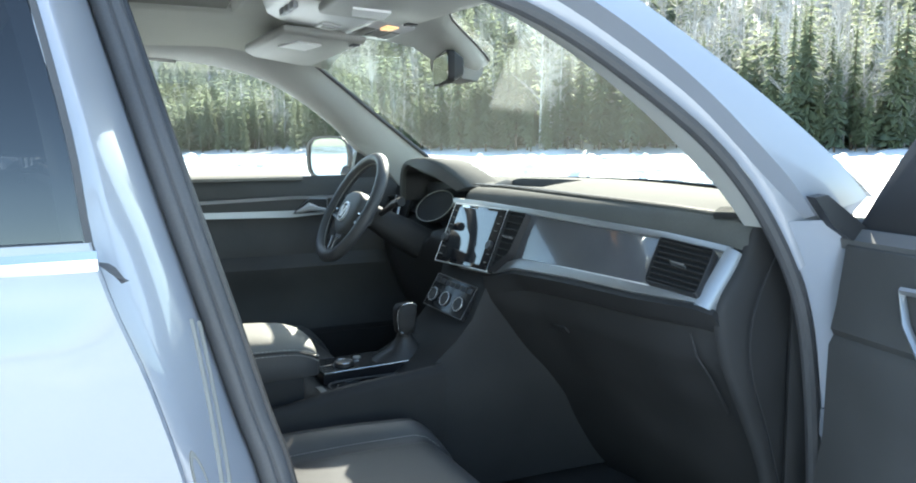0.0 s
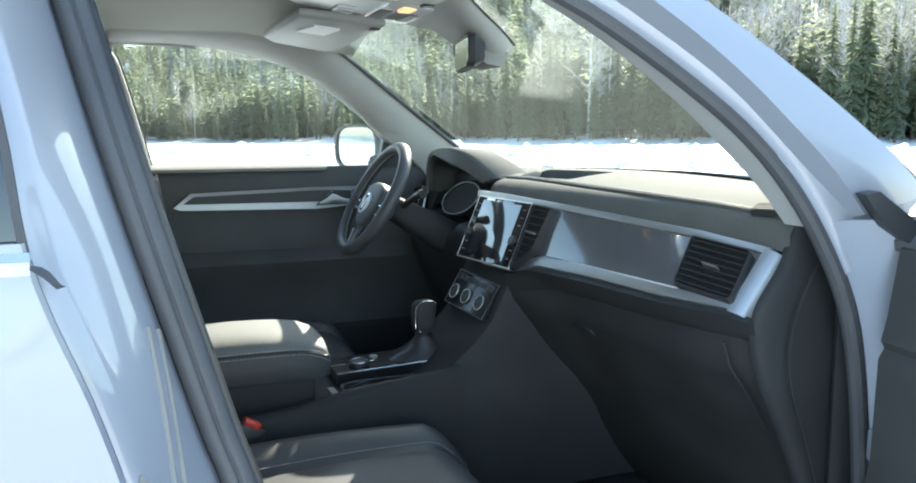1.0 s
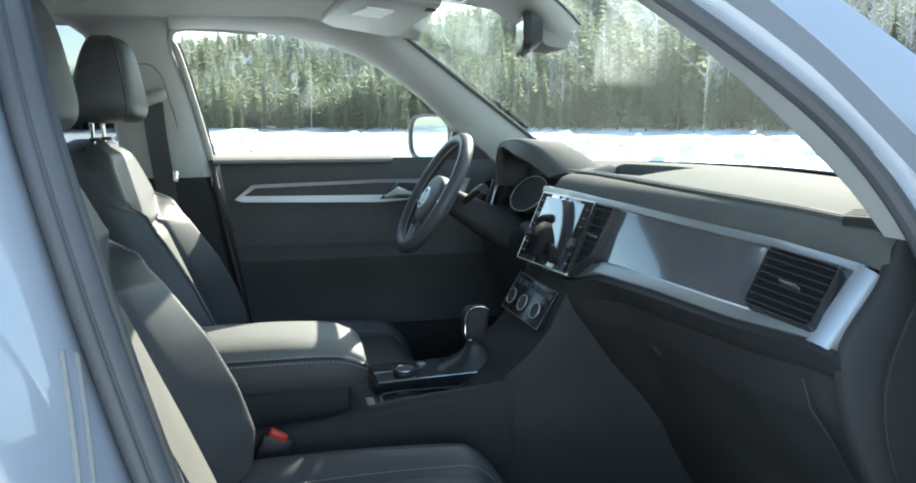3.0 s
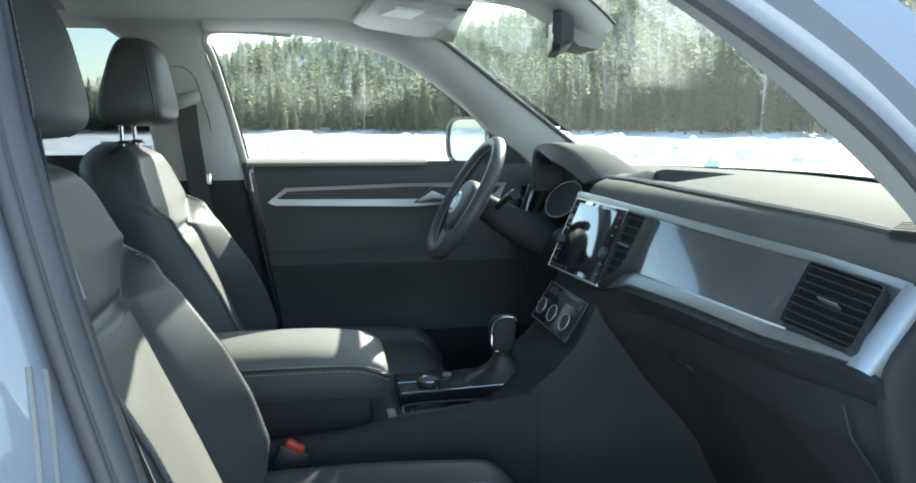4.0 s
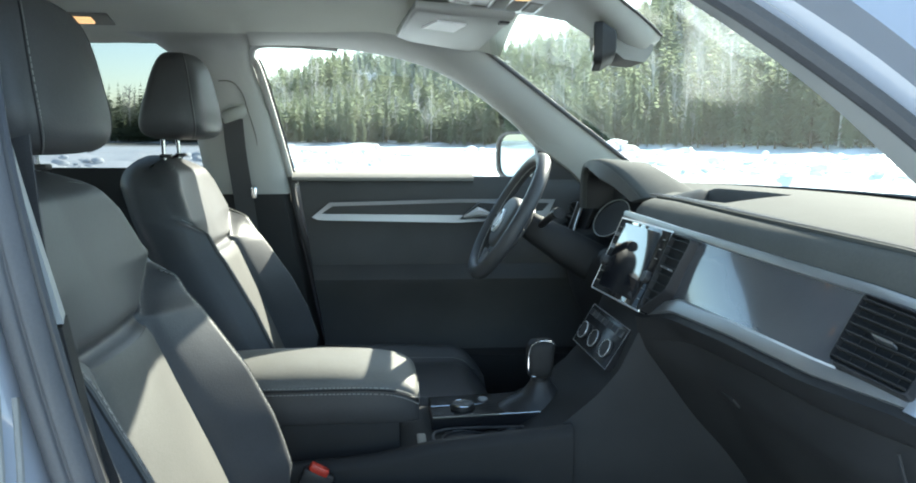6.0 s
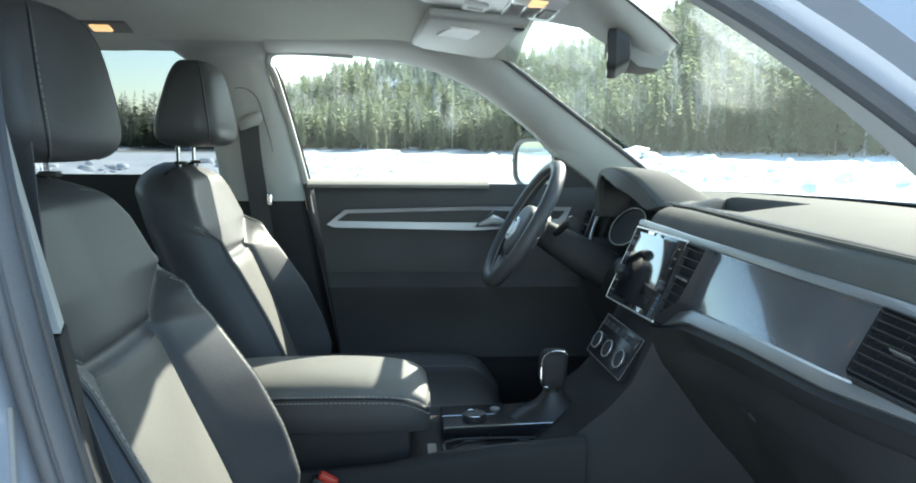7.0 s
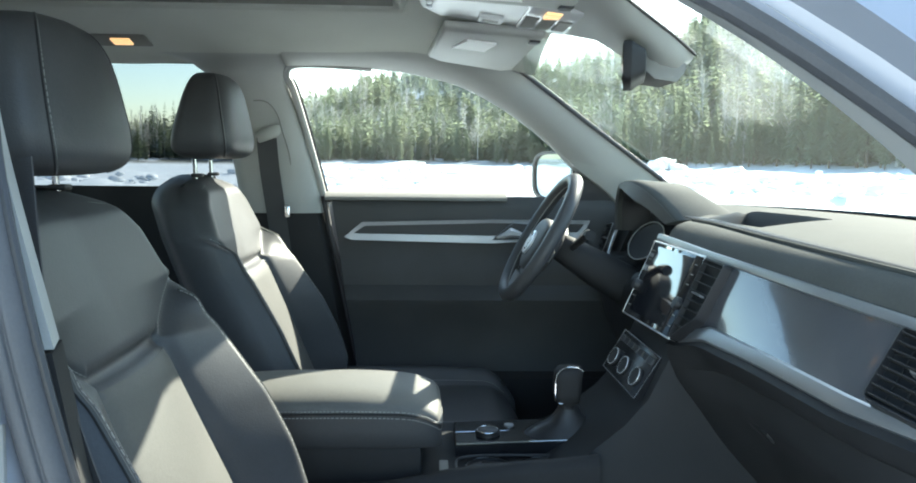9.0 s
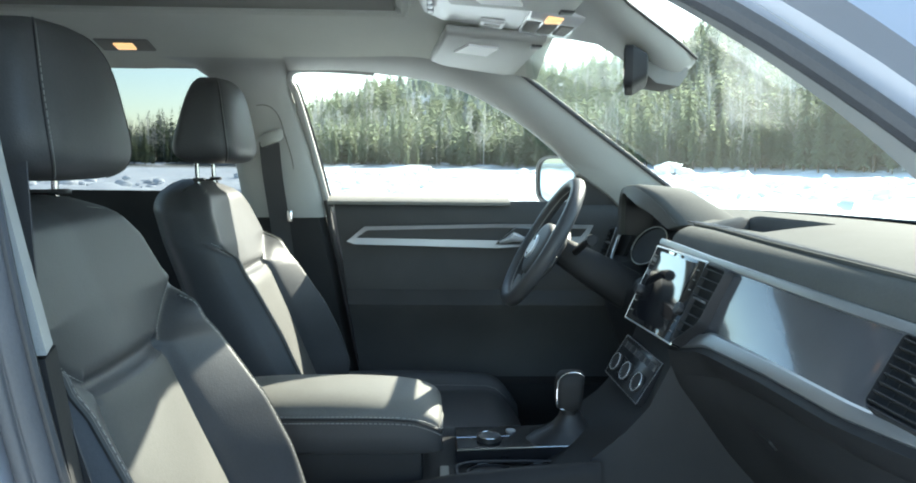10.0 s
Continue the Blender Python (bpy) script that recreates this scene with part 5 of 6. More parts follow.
def binnacle():
    """Instrument hood over two dark round gauges."""
    top = spline([(0.250, 0.606, 1.075), (0.248, 0.601, 1.130), (0.247, 0.590, 1.162), (0.244, 0.560, 1.187), (0.240, 0.51, 1.202), (0.238, 0.45, 1.208), (0.237, 0.37, 1.209), (0.245, 0.30, 1.196), (0.264, 0.238, 1.166), (0.283, 0.188, 1.132)], 36)
    rings, lining = [], []
    for i, p in enumerate(top):
        f = min(1.0, max(0.0, (i / 35 - 0.25) / 0.5))
        g = f * min(1.0, (35 - i) / 12)
        inn = (Vector((p.x, 0.40, 1.07)) - p).normalized()
        lip = p + inn * (0.009 + 0.033 * f) + Vector((0.006 - 0.026 * f, 0, 0))
        rings.append([p, p.lerp(lip, 0.12) + Vector((-0.003, 0, 0)), p.lerp(lip, 0.9) + Vector((-0.002, 0, 0)), lip + Vector((0.004, 0, 0)), lip + Vector((0.05, 0, 0)), p + Vector((0.24, -0.03 * g, -0.085)), p + Vector((0.10, -0.018 * g, -0.005)), p + Vector((0.014, -0.010 * g, 0.001))])
        lining.append([lip + inn * 0.001 + Vector((0.006, 0, 0)), lip + inn * 0.006 + Vector((0.05, 0, 0)), lip + inn * 0.02 + Vector((0.095, 0, -0.005))])
    part("hood_lip", sheet([[r[1].lerp(r[2], g) + Vector((-0.0015, 0, 0)) for g in (0.02, 0.5, 0.98)] for r in rings], 0.001), M_SOFT, dash, "darker lip of the hood", smooth=60)
    part("instrument_hood", loft(rings), M_PAD, dash, "soft black instrument hood", smooth=50)
    part("hood_lining", sheet(lining, 0.002), M_DARK, dash)
    oval = lambda k, h: [Vector((0.262 + h + 0.35 * 0.050 * k * math.sin(a), 0.378 + k * (0.112 * math.cos(a) - 0.036 * math.sin(a)), 1.070 + 0.046 * k * math.sin(a))) for a in np.linspace(0, 6.283, 49)[:-1]]
    part("gauge_lens", loft([oval(1.15, 0.03), oval(1.0, 0.004), oval(0.9, 0.008)]), M_PIT, dash, "dark instrument lens")
    part("gauge_ring", tube(oval(1.0, 0.002), 0.0013, 6, True), M_GREYP, dash)
    part("binnacle_trim", loft([[p + Vector(o) for o in ((0, 0, 0.008), (-0.004, 0, 0.006), (-0.007, 0, -0.004), (0, 0, -0.008))] for p in spline([(0.262, 0.612, 1.098), (0.248, 0.607, 1.06), (0.228, 0.575, 1.024), (0.214, 0.52, 1.013), (0.212, 0.47, 1.004), (0.216, 0.43, 0.992)], 24)]), M_SATIN, dash, "satin silver gauge surround", smooth=60)


binnacle()
# defroster grille by the windscreen
GR = [(0.318, -0.697), (0.358, -0.670), (0.388, -0.730), (0.334, -0.762)]
on_pad = lambda p, h: Vector((p[0], p[1], 1.1245 + 0.165 * (p[0] - 0.318) + h))
dg = part("defroster_vent", prism([on_pad(p, 0.002) for p in GR], (0, 0, -0.008)), M_PIT, dash, "black defroster grille")
for i in range(5):
    f = (i + 0.5) / 5
    a0, a1 = (lerp((*GR[0], 0), (*GR[1], 0), f + o) for o in (-0.05, 0.05))
    b0, b1 = (lerp((*GR[3], 0), (*GR[2], 0), f + o) for o in (-0.05, 0.05))
    part("blade", prism([on_pad(p, 0.0025) for p in (a0, a1, b1, b0)], (0, 0, 0.002)), M_PAD, dg)
# the word pressed into the pad over the glove box stays a plain bar
part("pad_mark", box((0.312, -0.50, 1.118), (0.003, 0.05, 0.010), 0.001, Matrix.Rotation(radians(-35), 4, 'Y')), M_HARD, dash)


# ---- steering wheel ----
def steering_wheel():
    c = Vector((0.018, 0.393, 1.075))
    up = Vector((0.50, 0, 0.866)).normalized()
    side = Vector((0, 1, 0))
    ax = Vector((-up.z, 0, up.x))  # towards the driver
    w = thing("steering_wheel", "black leather three-spoke steering wheel with silver accents", "steering wheel", (0.012, 0.374, 1.076))
    R = 0.1555
    P = lambda a, b, h=0.0: c + side * a + up * b + ax * h
    rim = []
    for i in range(64):
        a = 6.28318 * i / 64
        flat = 1.0 if math.sin(a) > -0.93 else 0.985
        rim.append(P(R * math.cos(a), R * flat * math.sin(a)))
    part("rim", tube(rim, 0.0170, 12, True, 0.9), M_LEATHER, w, "black leather rim")
    part("rim_seam", tube([p + (c - p).normalized() * 0.0167 for p in rim], 0.0010, 5, True), M_STITCH, w)
    hub = [(0.0, 0.052), (0.05, 0.047), (0.080, 0.026), (0.080, -0.02), (0.052, -0.072), (0.0, -0.092), (-0.052, -0.072), (-0.080, -0.02), (-0.080, 0.026), (-0.05, 0.047)]
    part("hub_pad", loft([[P(a * k, b * k, h) for a, b in hub] for k, h in ((0.9, -0.05), (1.0, -0.025), (0.985, 0.000), (0.91, 0.009), (0.5, 0.012))]), M_SOFT, w, "black centre pad", subsurf=2, smooth=80)
    part("badge", loft([[P(0.030 * k * math.cos(a), -0.020 + 0.030 * k * math.sin(a), h) for a in np.linspace(0, 6.283, 29)[:-1]] for k, h in ((1, 0.006), (1, 0.0165), (0.86, 0.018), (0.80, 0.0155))]), M_SATIN, w, "round chrome badge")
    part("badge_field", loft([[P(0.0242 * math.cos(a), -0.020 + 0.0242 * math.sin(a), h) for a in np.linspace(0, 6.283, 29)[:-1]] for h in (0.014, 0.0162)]), M_HARD, w)
    for q in (-1, 1):
        part("badge_bar", tube([P(q * 0.014, -0.004, 0.017), P(q * 0.003, -0.036, 0.017)], 0.0026, 6), M_SATIN, w)
    for s in (1, -1):
        part("spoke", loft([[P(s * a, b + o, h) for o, h in ((-t, -0.020), (-t, -0.004), (t, -0.004), (t, -0.020))] for a, b, t in ((0.06, -0.022, 0.020), (0.11, -0.020, 0.014), (0.156, -0.022, 0.013))]), M_DARK, w)
        part("spoke_accent", loft([[P(s * a, b + o, h) for o, h in ((-t, -0.005), (-t, -0.0015), (t, -0.0015), (t, -0.005))] for a, b, t in ((0.080, -0.040, 0.003), (0.12, -0.033, 0.003), (0.150, -0.034, 0.002))]), M_SILVER, w)
        part("switch_pad", box(P(s * 0.105, -0.018, -0.003), (0.008, 0.042, 0.020), 0.004, Matrix.Rotation(radians(-30), 4, 'Y')), M_PIANO, w)
    part("lower_spoke", loft([[P(a + o, b, h) for o, h in ((-t, -0.018), (-t, -0.004), (t, -0.004), (t, -0.018))] for a, b, t in ((0, -0.075, 0.030), (0, -0.11, 0.022), (0, -0.158, 0.030))]), M_DARK, w)
    for s in (1, -1):
        part("lower_accent", tube([P(s * 0.022, -0.094, 0.001), P(s * 0.015, -0.108, 0.001), P(s * 0.014, -0.132, -0.001)], 0.0042, 8), M_SILVER, w, "bright silver spoke edge")
    col = thing("steering_column", "black steering column shroud with two stalks", "steering column", (0.15, 0.374, 1.03))
    part("shroud", loft([[c + Vector((0.866, 0, -0.5)) * d + side * (r * math.copysign(abs(math.cos(a)) ** 0.7, math.cos(a))) + Vector((0.5, 0, 0.866)) * (r * 0.78 * math.copysign(abs(math.sin(a)) ** 0.7, math.sin(a)) + 0.006) for a in np.linspace(0, 6.283, 25)[:-1]] for d, r in ((0.045, 0.034), (0.052, 0.041), (0.10, 0.048), (0.16, 0.056), (0.235, 0.062))], caps=True), M_HARD, col, smooth=60)
    for s, h in ((1, 0.02), (-1, 0.025)):
        stalk = part("stalk", tube([c - ax * 0.07 + side * (s * 0.05) + up * 0.02, c - ax * 0.065 + side * (s * 0.12) + up * (0.03 + h), c - ax * 0.062 + side * (s * 0.165) + up * (0.035 + h)], [0.008, 0.009, 0.012], 8), M_DARK, col)
        part("stalk_tip", tube([c - ax * 0.062 + side * (s * 0.152) + up * (0.034 + h), c - ax * 0.062 + side * (s * 0.172) + up * (0.036 + h)], 0.0122, 8), M_HARD, stalk)


steering_wheel()


# ---- centre console ----
def console():
    k = thing("centre_console", "black centre console with silver-framed gear panel and cup holders", "console", (-0.2, 0, 0.45))
    part("console_body", loft([[(x, -w, 0.45), (x, -w, z - 0.02), (x, -w + 0.015, z), (x, w - 0.015, z), (x, w, z - 0.02), (x, w, 0.45)] for x, w, z in ((-0.66, 0.102, 0.70), (-0.26, 0.102, 0.70), (-0.235, 0.138, 0.703), (-0.05, 0.140, 0.705), (0.06, 0.138, 0.715))]), M_HARD, k, "black grained console")
    # gear panel with its fine silver frame, stood a little proud
    fr = [(-0.189, -0.028), (0.050, -0.028), (0.060, 0.10), (-0.189, 0.10)]
    zf = lambda x: 0.728 + 0.03 * (x + 0.19)
    part("gear_panel", loft([[(x, y, zf(x) - 0.02) for x, y in fr], [(x, y, zf(x)) for x, y in fr], [(x * 0.98 - 0.001, y * 0.96, zf(x) + 0.004) for x, y in fr]]), M_SHINY, k, "shiny black gear panel")
    part("panel_frame", tube([(x, y, zf(x) + 0.0035) for x, y in ((0.045, -0.026), (-0.187, -0.026), (-0.187, 0.037), (-0.085, 0.037))], 0.0011, 6), M_CHROME, k, "fine chrome frame")
    c = Vector((-0.126, 0.020, 0.733))
    ring = lambda r, h, o=(0, 0): [c + Vector((o[0] + r * math.cos(a), o[1] + r * math.sin(a), h)) for a in np.linspace(0, 6.283, 29)[:-1]]
    dial = part("drive_dial", loft([ring(0.0235, 0.0), ring(0.023, 0.008), ring(0.020, 0.010), ring(0.017, 0.0085), ring(0.003, 0.0085)]), M_DARK, k, "round black drive dial")
    part("dial_ring", tube(ring(0.0215, 0.0096), 0.0013, 6, True), M_CHROME, dial)
    part("start_button", loft([ring(0.010, 0.0, (0.045, 0.042)), ring(0.010, 0.005, (0.045, 0.042)), ring(0.0085, 0.0062, (0.045, 0.042)), ring(0.002, 0.0062, (0.045, 0.042))]), M_SILVER, k, "round silver button")
    # cup holders
    for x in (-0.130, -0.035):
        cc = Vector((x, -0.085, 0.712))
        rr = lambda r, h: [cc + Vector((r * 1.1 * math.cos(a), r * math.sin(a), h)) for a in np.linspace(0, 6.283, 29)[:-1]]
        cup = part("cup_holder", loft([rr(0.041, -0.004), rr(0.041, 0.0005), rr(0.038, 0.0005), rr(0.037, -0.006), rr(0.034, -0.0065)]), M_DARK, k)
        part("cup_rim", tube(rr(0.0400, 0.001), 0.0010, 6, True), M_PIANO, cup)
    part("tray_rim", tube([(-0.082 + 0.108 * math.copysign(abs(math.cos(a)) ** 0.5, math.cos(a)), -0.088 + 0.046 * math.copysign(abs(math.sin(a)) ** 0.6, math.sin(a)), 0.7155) for a in np.linspace(0, 6.283, 41)[:-1]], 0.003, 6, True), M_DARK, k, "dark rim of the cup holder tray")
    part("tray_edge", box((-0.212, -0.10, 0.716), (0.016, 0.06, 0.006), 0.002), M_BLIND, k)
    # gear lever
    part("gaiter", loft([[(0.02 + dx + rx * math.copysign(abs(math.cos(a)) ** 0.8, math.cos(a)), 0.02 + ry * math.sin(a), z) for a in np.linspace(0, 6.283, 25)[:-1]] for dx, rx, ry, z in ((0.0, 0.080, 0.048, 0.733), (0.004, 0.066, 0.040, 0.746), (0.008, 0.040, 0.030, 0.760), (0.008, 0.022, 0.021, 0.782), (0.006, 0.015, 0.015, 0.802))]), M_DARK, k, "black leather gaiter", smooth=70)
    knob = ((0.021, 0.013, 0.013, 0.798), (0.0215, 0.0225, 0.019, 0.803), (0.0215, 0.0255, 0.022, 0.820), (0.0220, 0.0265, 0.023, 0.845), (0.0235, 0.0265, 0.023, 0.860), (0.026, 0.022, 0.019, 0.869), (0.028, 0.010, 0.008, 0.8725))
    rr = lambda v, e: math.copysign(abs(v) ** e, v)
    lever = part("gear_lever", loft([[(x0 + rx * rr(math.cos(a), 0.55), 0.005 + ry * rr(math.sin(a), 0.6), z) for a in np.linspace(0, 6.283, 33)[:-1]] for x0, rx, ry, z in knob]), M_HARD, k, "black leather gear knob", smooth=60)
    part("lever_accent", tube(spline([(0.010, -0.0145, 0.8035), (0.000, -0.0155, 0.806), (-0.0035, -0.0165, 0.818), (-0.0040, -0.0170, 0.842), (-0.0015, -0.0160, 0.858), (0.006, -0.0150, 0.8675), (0.020, -0.0130, 0.8725), (0.038, -0.0130, 0.8715), (0.047, -0.0140, 0.866)], 34), 0.0011, 6), M_CHROME, lever, "chrome edge")
    part("lever_collar", tube([(0.022, 0.006, 0.790), (0.022, 0.006, 0.800)], 0.0145, 14), M_HARD, lever)
    # padded ridge along the console's passenger side
    part("console_ridge", loft([[(x, -0.150 + o, z + h) for o, h in ((-0.012, -0.16), (-0.014, -0.02), (-0.006, -0.002), (0.006, 0.0), (0.016, -0.008), (0.018, -0.06))] for x, z in ((-0.66, 0.690), (-0.50, 0.698), (-0.30, 0.713), (-0.20, 0.733), (-0.10, 0.744), (0.0, 0.752), (0.05, 0.757))]), M_HARD, k, "black grained console flank", smooth=60)
    # armrest lid
    A = thing("armrest", "padded black leatherette armrest with light stitching", "armrest", (-0.43, 0, 0.74))
    top_rings, low_rings = [], []
    for x, z1, w in ((-0.68, 0.822, 0.098), (-0.66, 0.838, 0.106), (-0.55, 0.850, 0.109), (-0.40, 0.852, 0.109), (-0.30, 0.848, 0.108), (-0.25, 0.840, 0.106), (-0.226, 0.828, 0.101), (-0.216, 0.814, 0.092)):
        zs = 0.815 - 0.020 * max(0.0, (x + 0.29) / 0.075) ** 1.5
        top_rings.append([(x, -w + 0.004, zs - 0.012), (x, -w, zs), (x, -w + 0.004, zs + (z1 - zs) * 0.45), (x, -w + 0.030, z1 - 0.004), (x, -0.03, z1 + 0.002), (x, 0.03, z1 + 0.002), (x, w - 0.030, z1 - 0.004), (x, w - 0.004, zs + (z1 - zs) * 0.45), (x, w, zs), (x, w - 0.004, zs - 0.012)])
        low_rings.append([(x, -w + 0.006, 0.752), (x, -w + 0.001, 0.760), (x, -w - 0.001, 0.785), (x, -w - 0.0005, zs - 0.001), (x, -w + 0.02, zs + 0.002), (x, w - 0.02, zs + 0.002), (x, w + 0.0005, zs - 0.001), (x, w + 0.001, 0.785), (x, w - 0.001, 0.760), (x, w - 0.006, 0.752)])
    # one leatherette in two tones: top painted sunlit, side painted shaded
    part("armrest_pad", loft(top_rings), M_ARM_LIT, A, "padded leatherette lid top, lightened to look sunlit", subsurf=2, smooth=80)
    part("armrest_side", loft(low_rings), M_LEATHER, A, "leatherette lid side, left dark as in shade", smooth=50)
    seam = spline([(-0.66, -0.1075, 0.815), (-0.5, -0.1105, 0.8155), (-0.36, -0.1100, 0.8155), (-0.28, -0.1085, 0.813), (-0.248, -0.1065, 0.806), (-0.228, -0.1025, 0.797), (-0.2165, -0.090, 0.790), (-0.2145, 0.0, 0.789)], 40)
    part("armrest_seam", tube(seam, 0.0018, 6), M_DARK, A)
    for o in (0.005, -0.006):
        part("armrest_stitching", stitches([p + Vector((0, -0.0008 if o > 0 else -0.0016, o)) for p in seam], 0.0062, 0.0010), M_STITCH, A, "light grey stitches")
    # darker plastic here puts the lid's shade into the box's colour
    part("armrest_box", box((-0.455, 0, 0.700), (0.41, 0.204, 0.108), 0.008), M_HARD, A, "box under the lid, darkened for shade")


console()


# ---- seats ----
def seat(cx, cy, group, low, crease, yoke, broad=0.0):
    st = thing("front_seat", "charcoal leatherette bucket seat with light stitching and headrest", "car seat", (cx - 0.4, cy, 0.45), group)
    W = [(0.66, 0.20), (0.70, 0.230), (0.78, 0.246), (0.88, 0.243), (1.00, 0.228), (1.085, 0.217 + broad * 0.014), (1.15, 0.186 + broad * 0.018), (1.19, 0.142 + broad * 0.012), (1.207, 0.09 + broad * 0.01), (1.214, 0.03)]
    PRO = [(0.66, 0.05), (0.74, 0.092), (0.82, 0.097), (0.9, 0.090), (1.0, 0.064), (1.06, 0.044 - broad * 0.012), (1.10, 0.030 - broad * 0.026), (1.15, 0.012 * (1 - broad)), (1.215, 0.0)]
    (cw, cz), (yw, yz) = crease, yoke
    PAN = [(0.66, 0.160), (0.80, 0.148), (0.90, cw + 0.014), (cz, cw), (yz, yw), (1.215, yw)]
    seam_z = lambda a: cz + (a - cw) / (yw - cw) * (yz - cz)

    def xc(z):
        return cx - 0.655 - 0.40 * (z - 1.02)

    def groove(d, w=0.008, h=0.006):
        return -h * math.exp(-(d / w) ** 2)

    def front(dy, z):
        """Front face of the backrest: padded middle, raised wings, sunken seams."""
        w = interp(z, W)
        a = abs(dy)
        inner = interp(z, PAN)
        wing = min(1.0, max(0.0, (a - inner + 0.004) / max(0.03, w - inner - 0.028)))
        if dy < 0:
            wing *= 0.72
        x = interp(z, PRO) * wing + 0.016 * math.cos(min(1, a / max(0.1, w)) * 1.5) * (1 if z < 1.19 else 0.6)
        edge = max(0.0, (a - (w - 0.035)) / 0.035)
        full = broad * min(1.0, max(0.0, (z - 1.02) / 0.06))
        x += full * 0.026 * min(1.0, a / w) ** 1.5
        x -= (0.045 - 0.02 * full) * edge * edge
        if z < cz - 0.004:
            x += groove(a - inner)
            if a < inner:
                x += 0.008 * (1 - (a / inner) ** 2)
        if a < cw:
            x += groove(z - cz, 0.011, 0.014)
        elif z > cz - 0.01:
            x += groove(z - seam_z(a), 0.008, 0.007)
        top = max(0.0, (z - 1.17) / 0.045)
        return xc(z) + x - 0.045 * top * top

    zs = sorted(set([0.66, 0.68] + list(np.linspace(0.70, 0.97, 22)) + list(np.linspace(0.98, 1.10, 30)) + list(np.linspace(1.11, 1.20, 12)) + [1.207, 1.212, 1.214]))
    us = [math.copysign(abs(u) ** 0.8, u) for u in np.linspace(-1, 1, 131)]
    rings = []
    for z in zs:
        w = interp(z, W)
        ring = [Vector((front(u * w, z), cy + u * w, z)) for u in us]
        top = max(0.0, (z - 1.15) / 0.064)
        th = 0.115 - 0.05 * top * top + 0.02 * (1.1 - z)
        for u in (1.0, 0.93, 0.7, 0.3, 0.0, -0.3, -0.7, -0.93, -1.0):
            back = 0.0 if abs(u) < 0.99 else 0.025
            ring.append(Vector((xc(z) - th + back + (0.03 if abs(u) > 0.9 else 0), cy + u * w * (1.0 if abs(u) < 0.99 else 1.012), z)))
        rings.append(ring)
    part("backrest", loft(rings), M_LEATHER, st, "charcoal leatherette backrest", smooth=70)
    # middle insert: its own panel, lightened to look sunlit
    rows = []
    for z in np.linspace(0.68, cz - 0.012, 30):
        inner = interp(z, PAN) - 0.004
        rows.append([(front(u * inner, z) + 0.0015, cy + u * inner, z) for u in np.linspace(-1, 1, 19)])
    part("backrest_insert", sheet(rows, 0.002), M_LEATHER_LIT, st, "middle panel with sunlight put into its colour", smooth=70)
    # piping and stitches along the wings
    for s in (1, -1):
        line = [Vector((front(s * (interp(z, W) - 0.024), z) + 0.001, cy + s * (interp(z, W) - 0.024), z)) for z in np.linspace(0.72, yz - 0.01, 40)]
        # the piping takes the sunlit copy of the leatherette too
        part("wing_piping", tube(line, 0.0034, 6), M_LEATHER_LIT, st)
        part("wing_stitching", stitches([p + Vector((0.003, -s * 0.006, 0)) for p in line], 0.006, 0.0006), M_STITCH, st)
        if s > 0:
            continue
        edge = [Vector((front(s * (interp(z, PAN) + 0.006), z) + 0.0008, cy + s * (interp(z, PAN) + 0.006), z)) for z in np.linspace(0.70, 0.99, 60)]
        part("insert_stitching", stitches(edge, 0.006, 0.0005), M_STITCH, st)
    for s in (1, -1):
        seamup = [Vector((front(s * a, seam_z(a) + 0.006) + 0.001, cy + s * a, seam_z(a) + 0.006)) for a in np.linspace(cw + 0.002, yw - 0.002, 9)]
        part("yoke_stitching", stitches(seamup, 0.006, 0.0006), M_STITCH, st)
    topline = [Vector((front(0.13 * u, 1.196 - 0.012 * u * u) - 0.006, cy + 0.13 * u, 1.199 - 0.012 * u * u)) for u in np.linspace(-1, 1, 16)]
    part("top_seam", stitches(topline, 0.006, 0.0006), M_STITCH, st)

    # headrest on two chrome posts
    hc = Vector((cx - (0.722 if cy > 0 else 0.730), cy, 1.343 - low * 1.3))

    def head(a, b):
        """Rounded cushion: a round the upright axis, b from foot to crown."""
        e = 0.48
        p = lambda v: math.copysign(abs(v) ** e, v)
        ca, sa, cb, sb = p(math.cos(a)), p(math.sin(a)), p(math.cos(b)), p(math.sin(b))
        wide = 0.136 * (1 - 0.14 * sb - 0.06 * sb * sb)
        x = ((0.062 - 0.012 * sb) if ca > 0 else (0.054 - 0.034 * sb)) * ca * cb
        if ca > 0:
            x += 0.010 * (1 - abs(sa)) * cb
        return hc + Vector((x - 0.006 * sb - 0.004, wide * sa * cb, 0.094 * sb))

    rings = [[head(6.28318 * i / 48, b) for i in range(48)] for b in np.linspace(-1.55, 1.55, 30)]
    hr = part("headrest", loft(rings), M_LEATHER, st, "padded leatherette headrest", smooth=80)
    for s in (1, -1):
        line = [head(s * (0.95 if cy > 0 else 0.72), b) for b in np.linspace(-1.2, 1.2, 30)]
        part("headrest_seam", tube(line, 0.0016, 5), M_DARK, hr)
        if s < 0:
            beside = [head(s * (0.90 if cy > 0 else 0.67), b) for b in np.linspace(-1.2, 1.2, 60)]
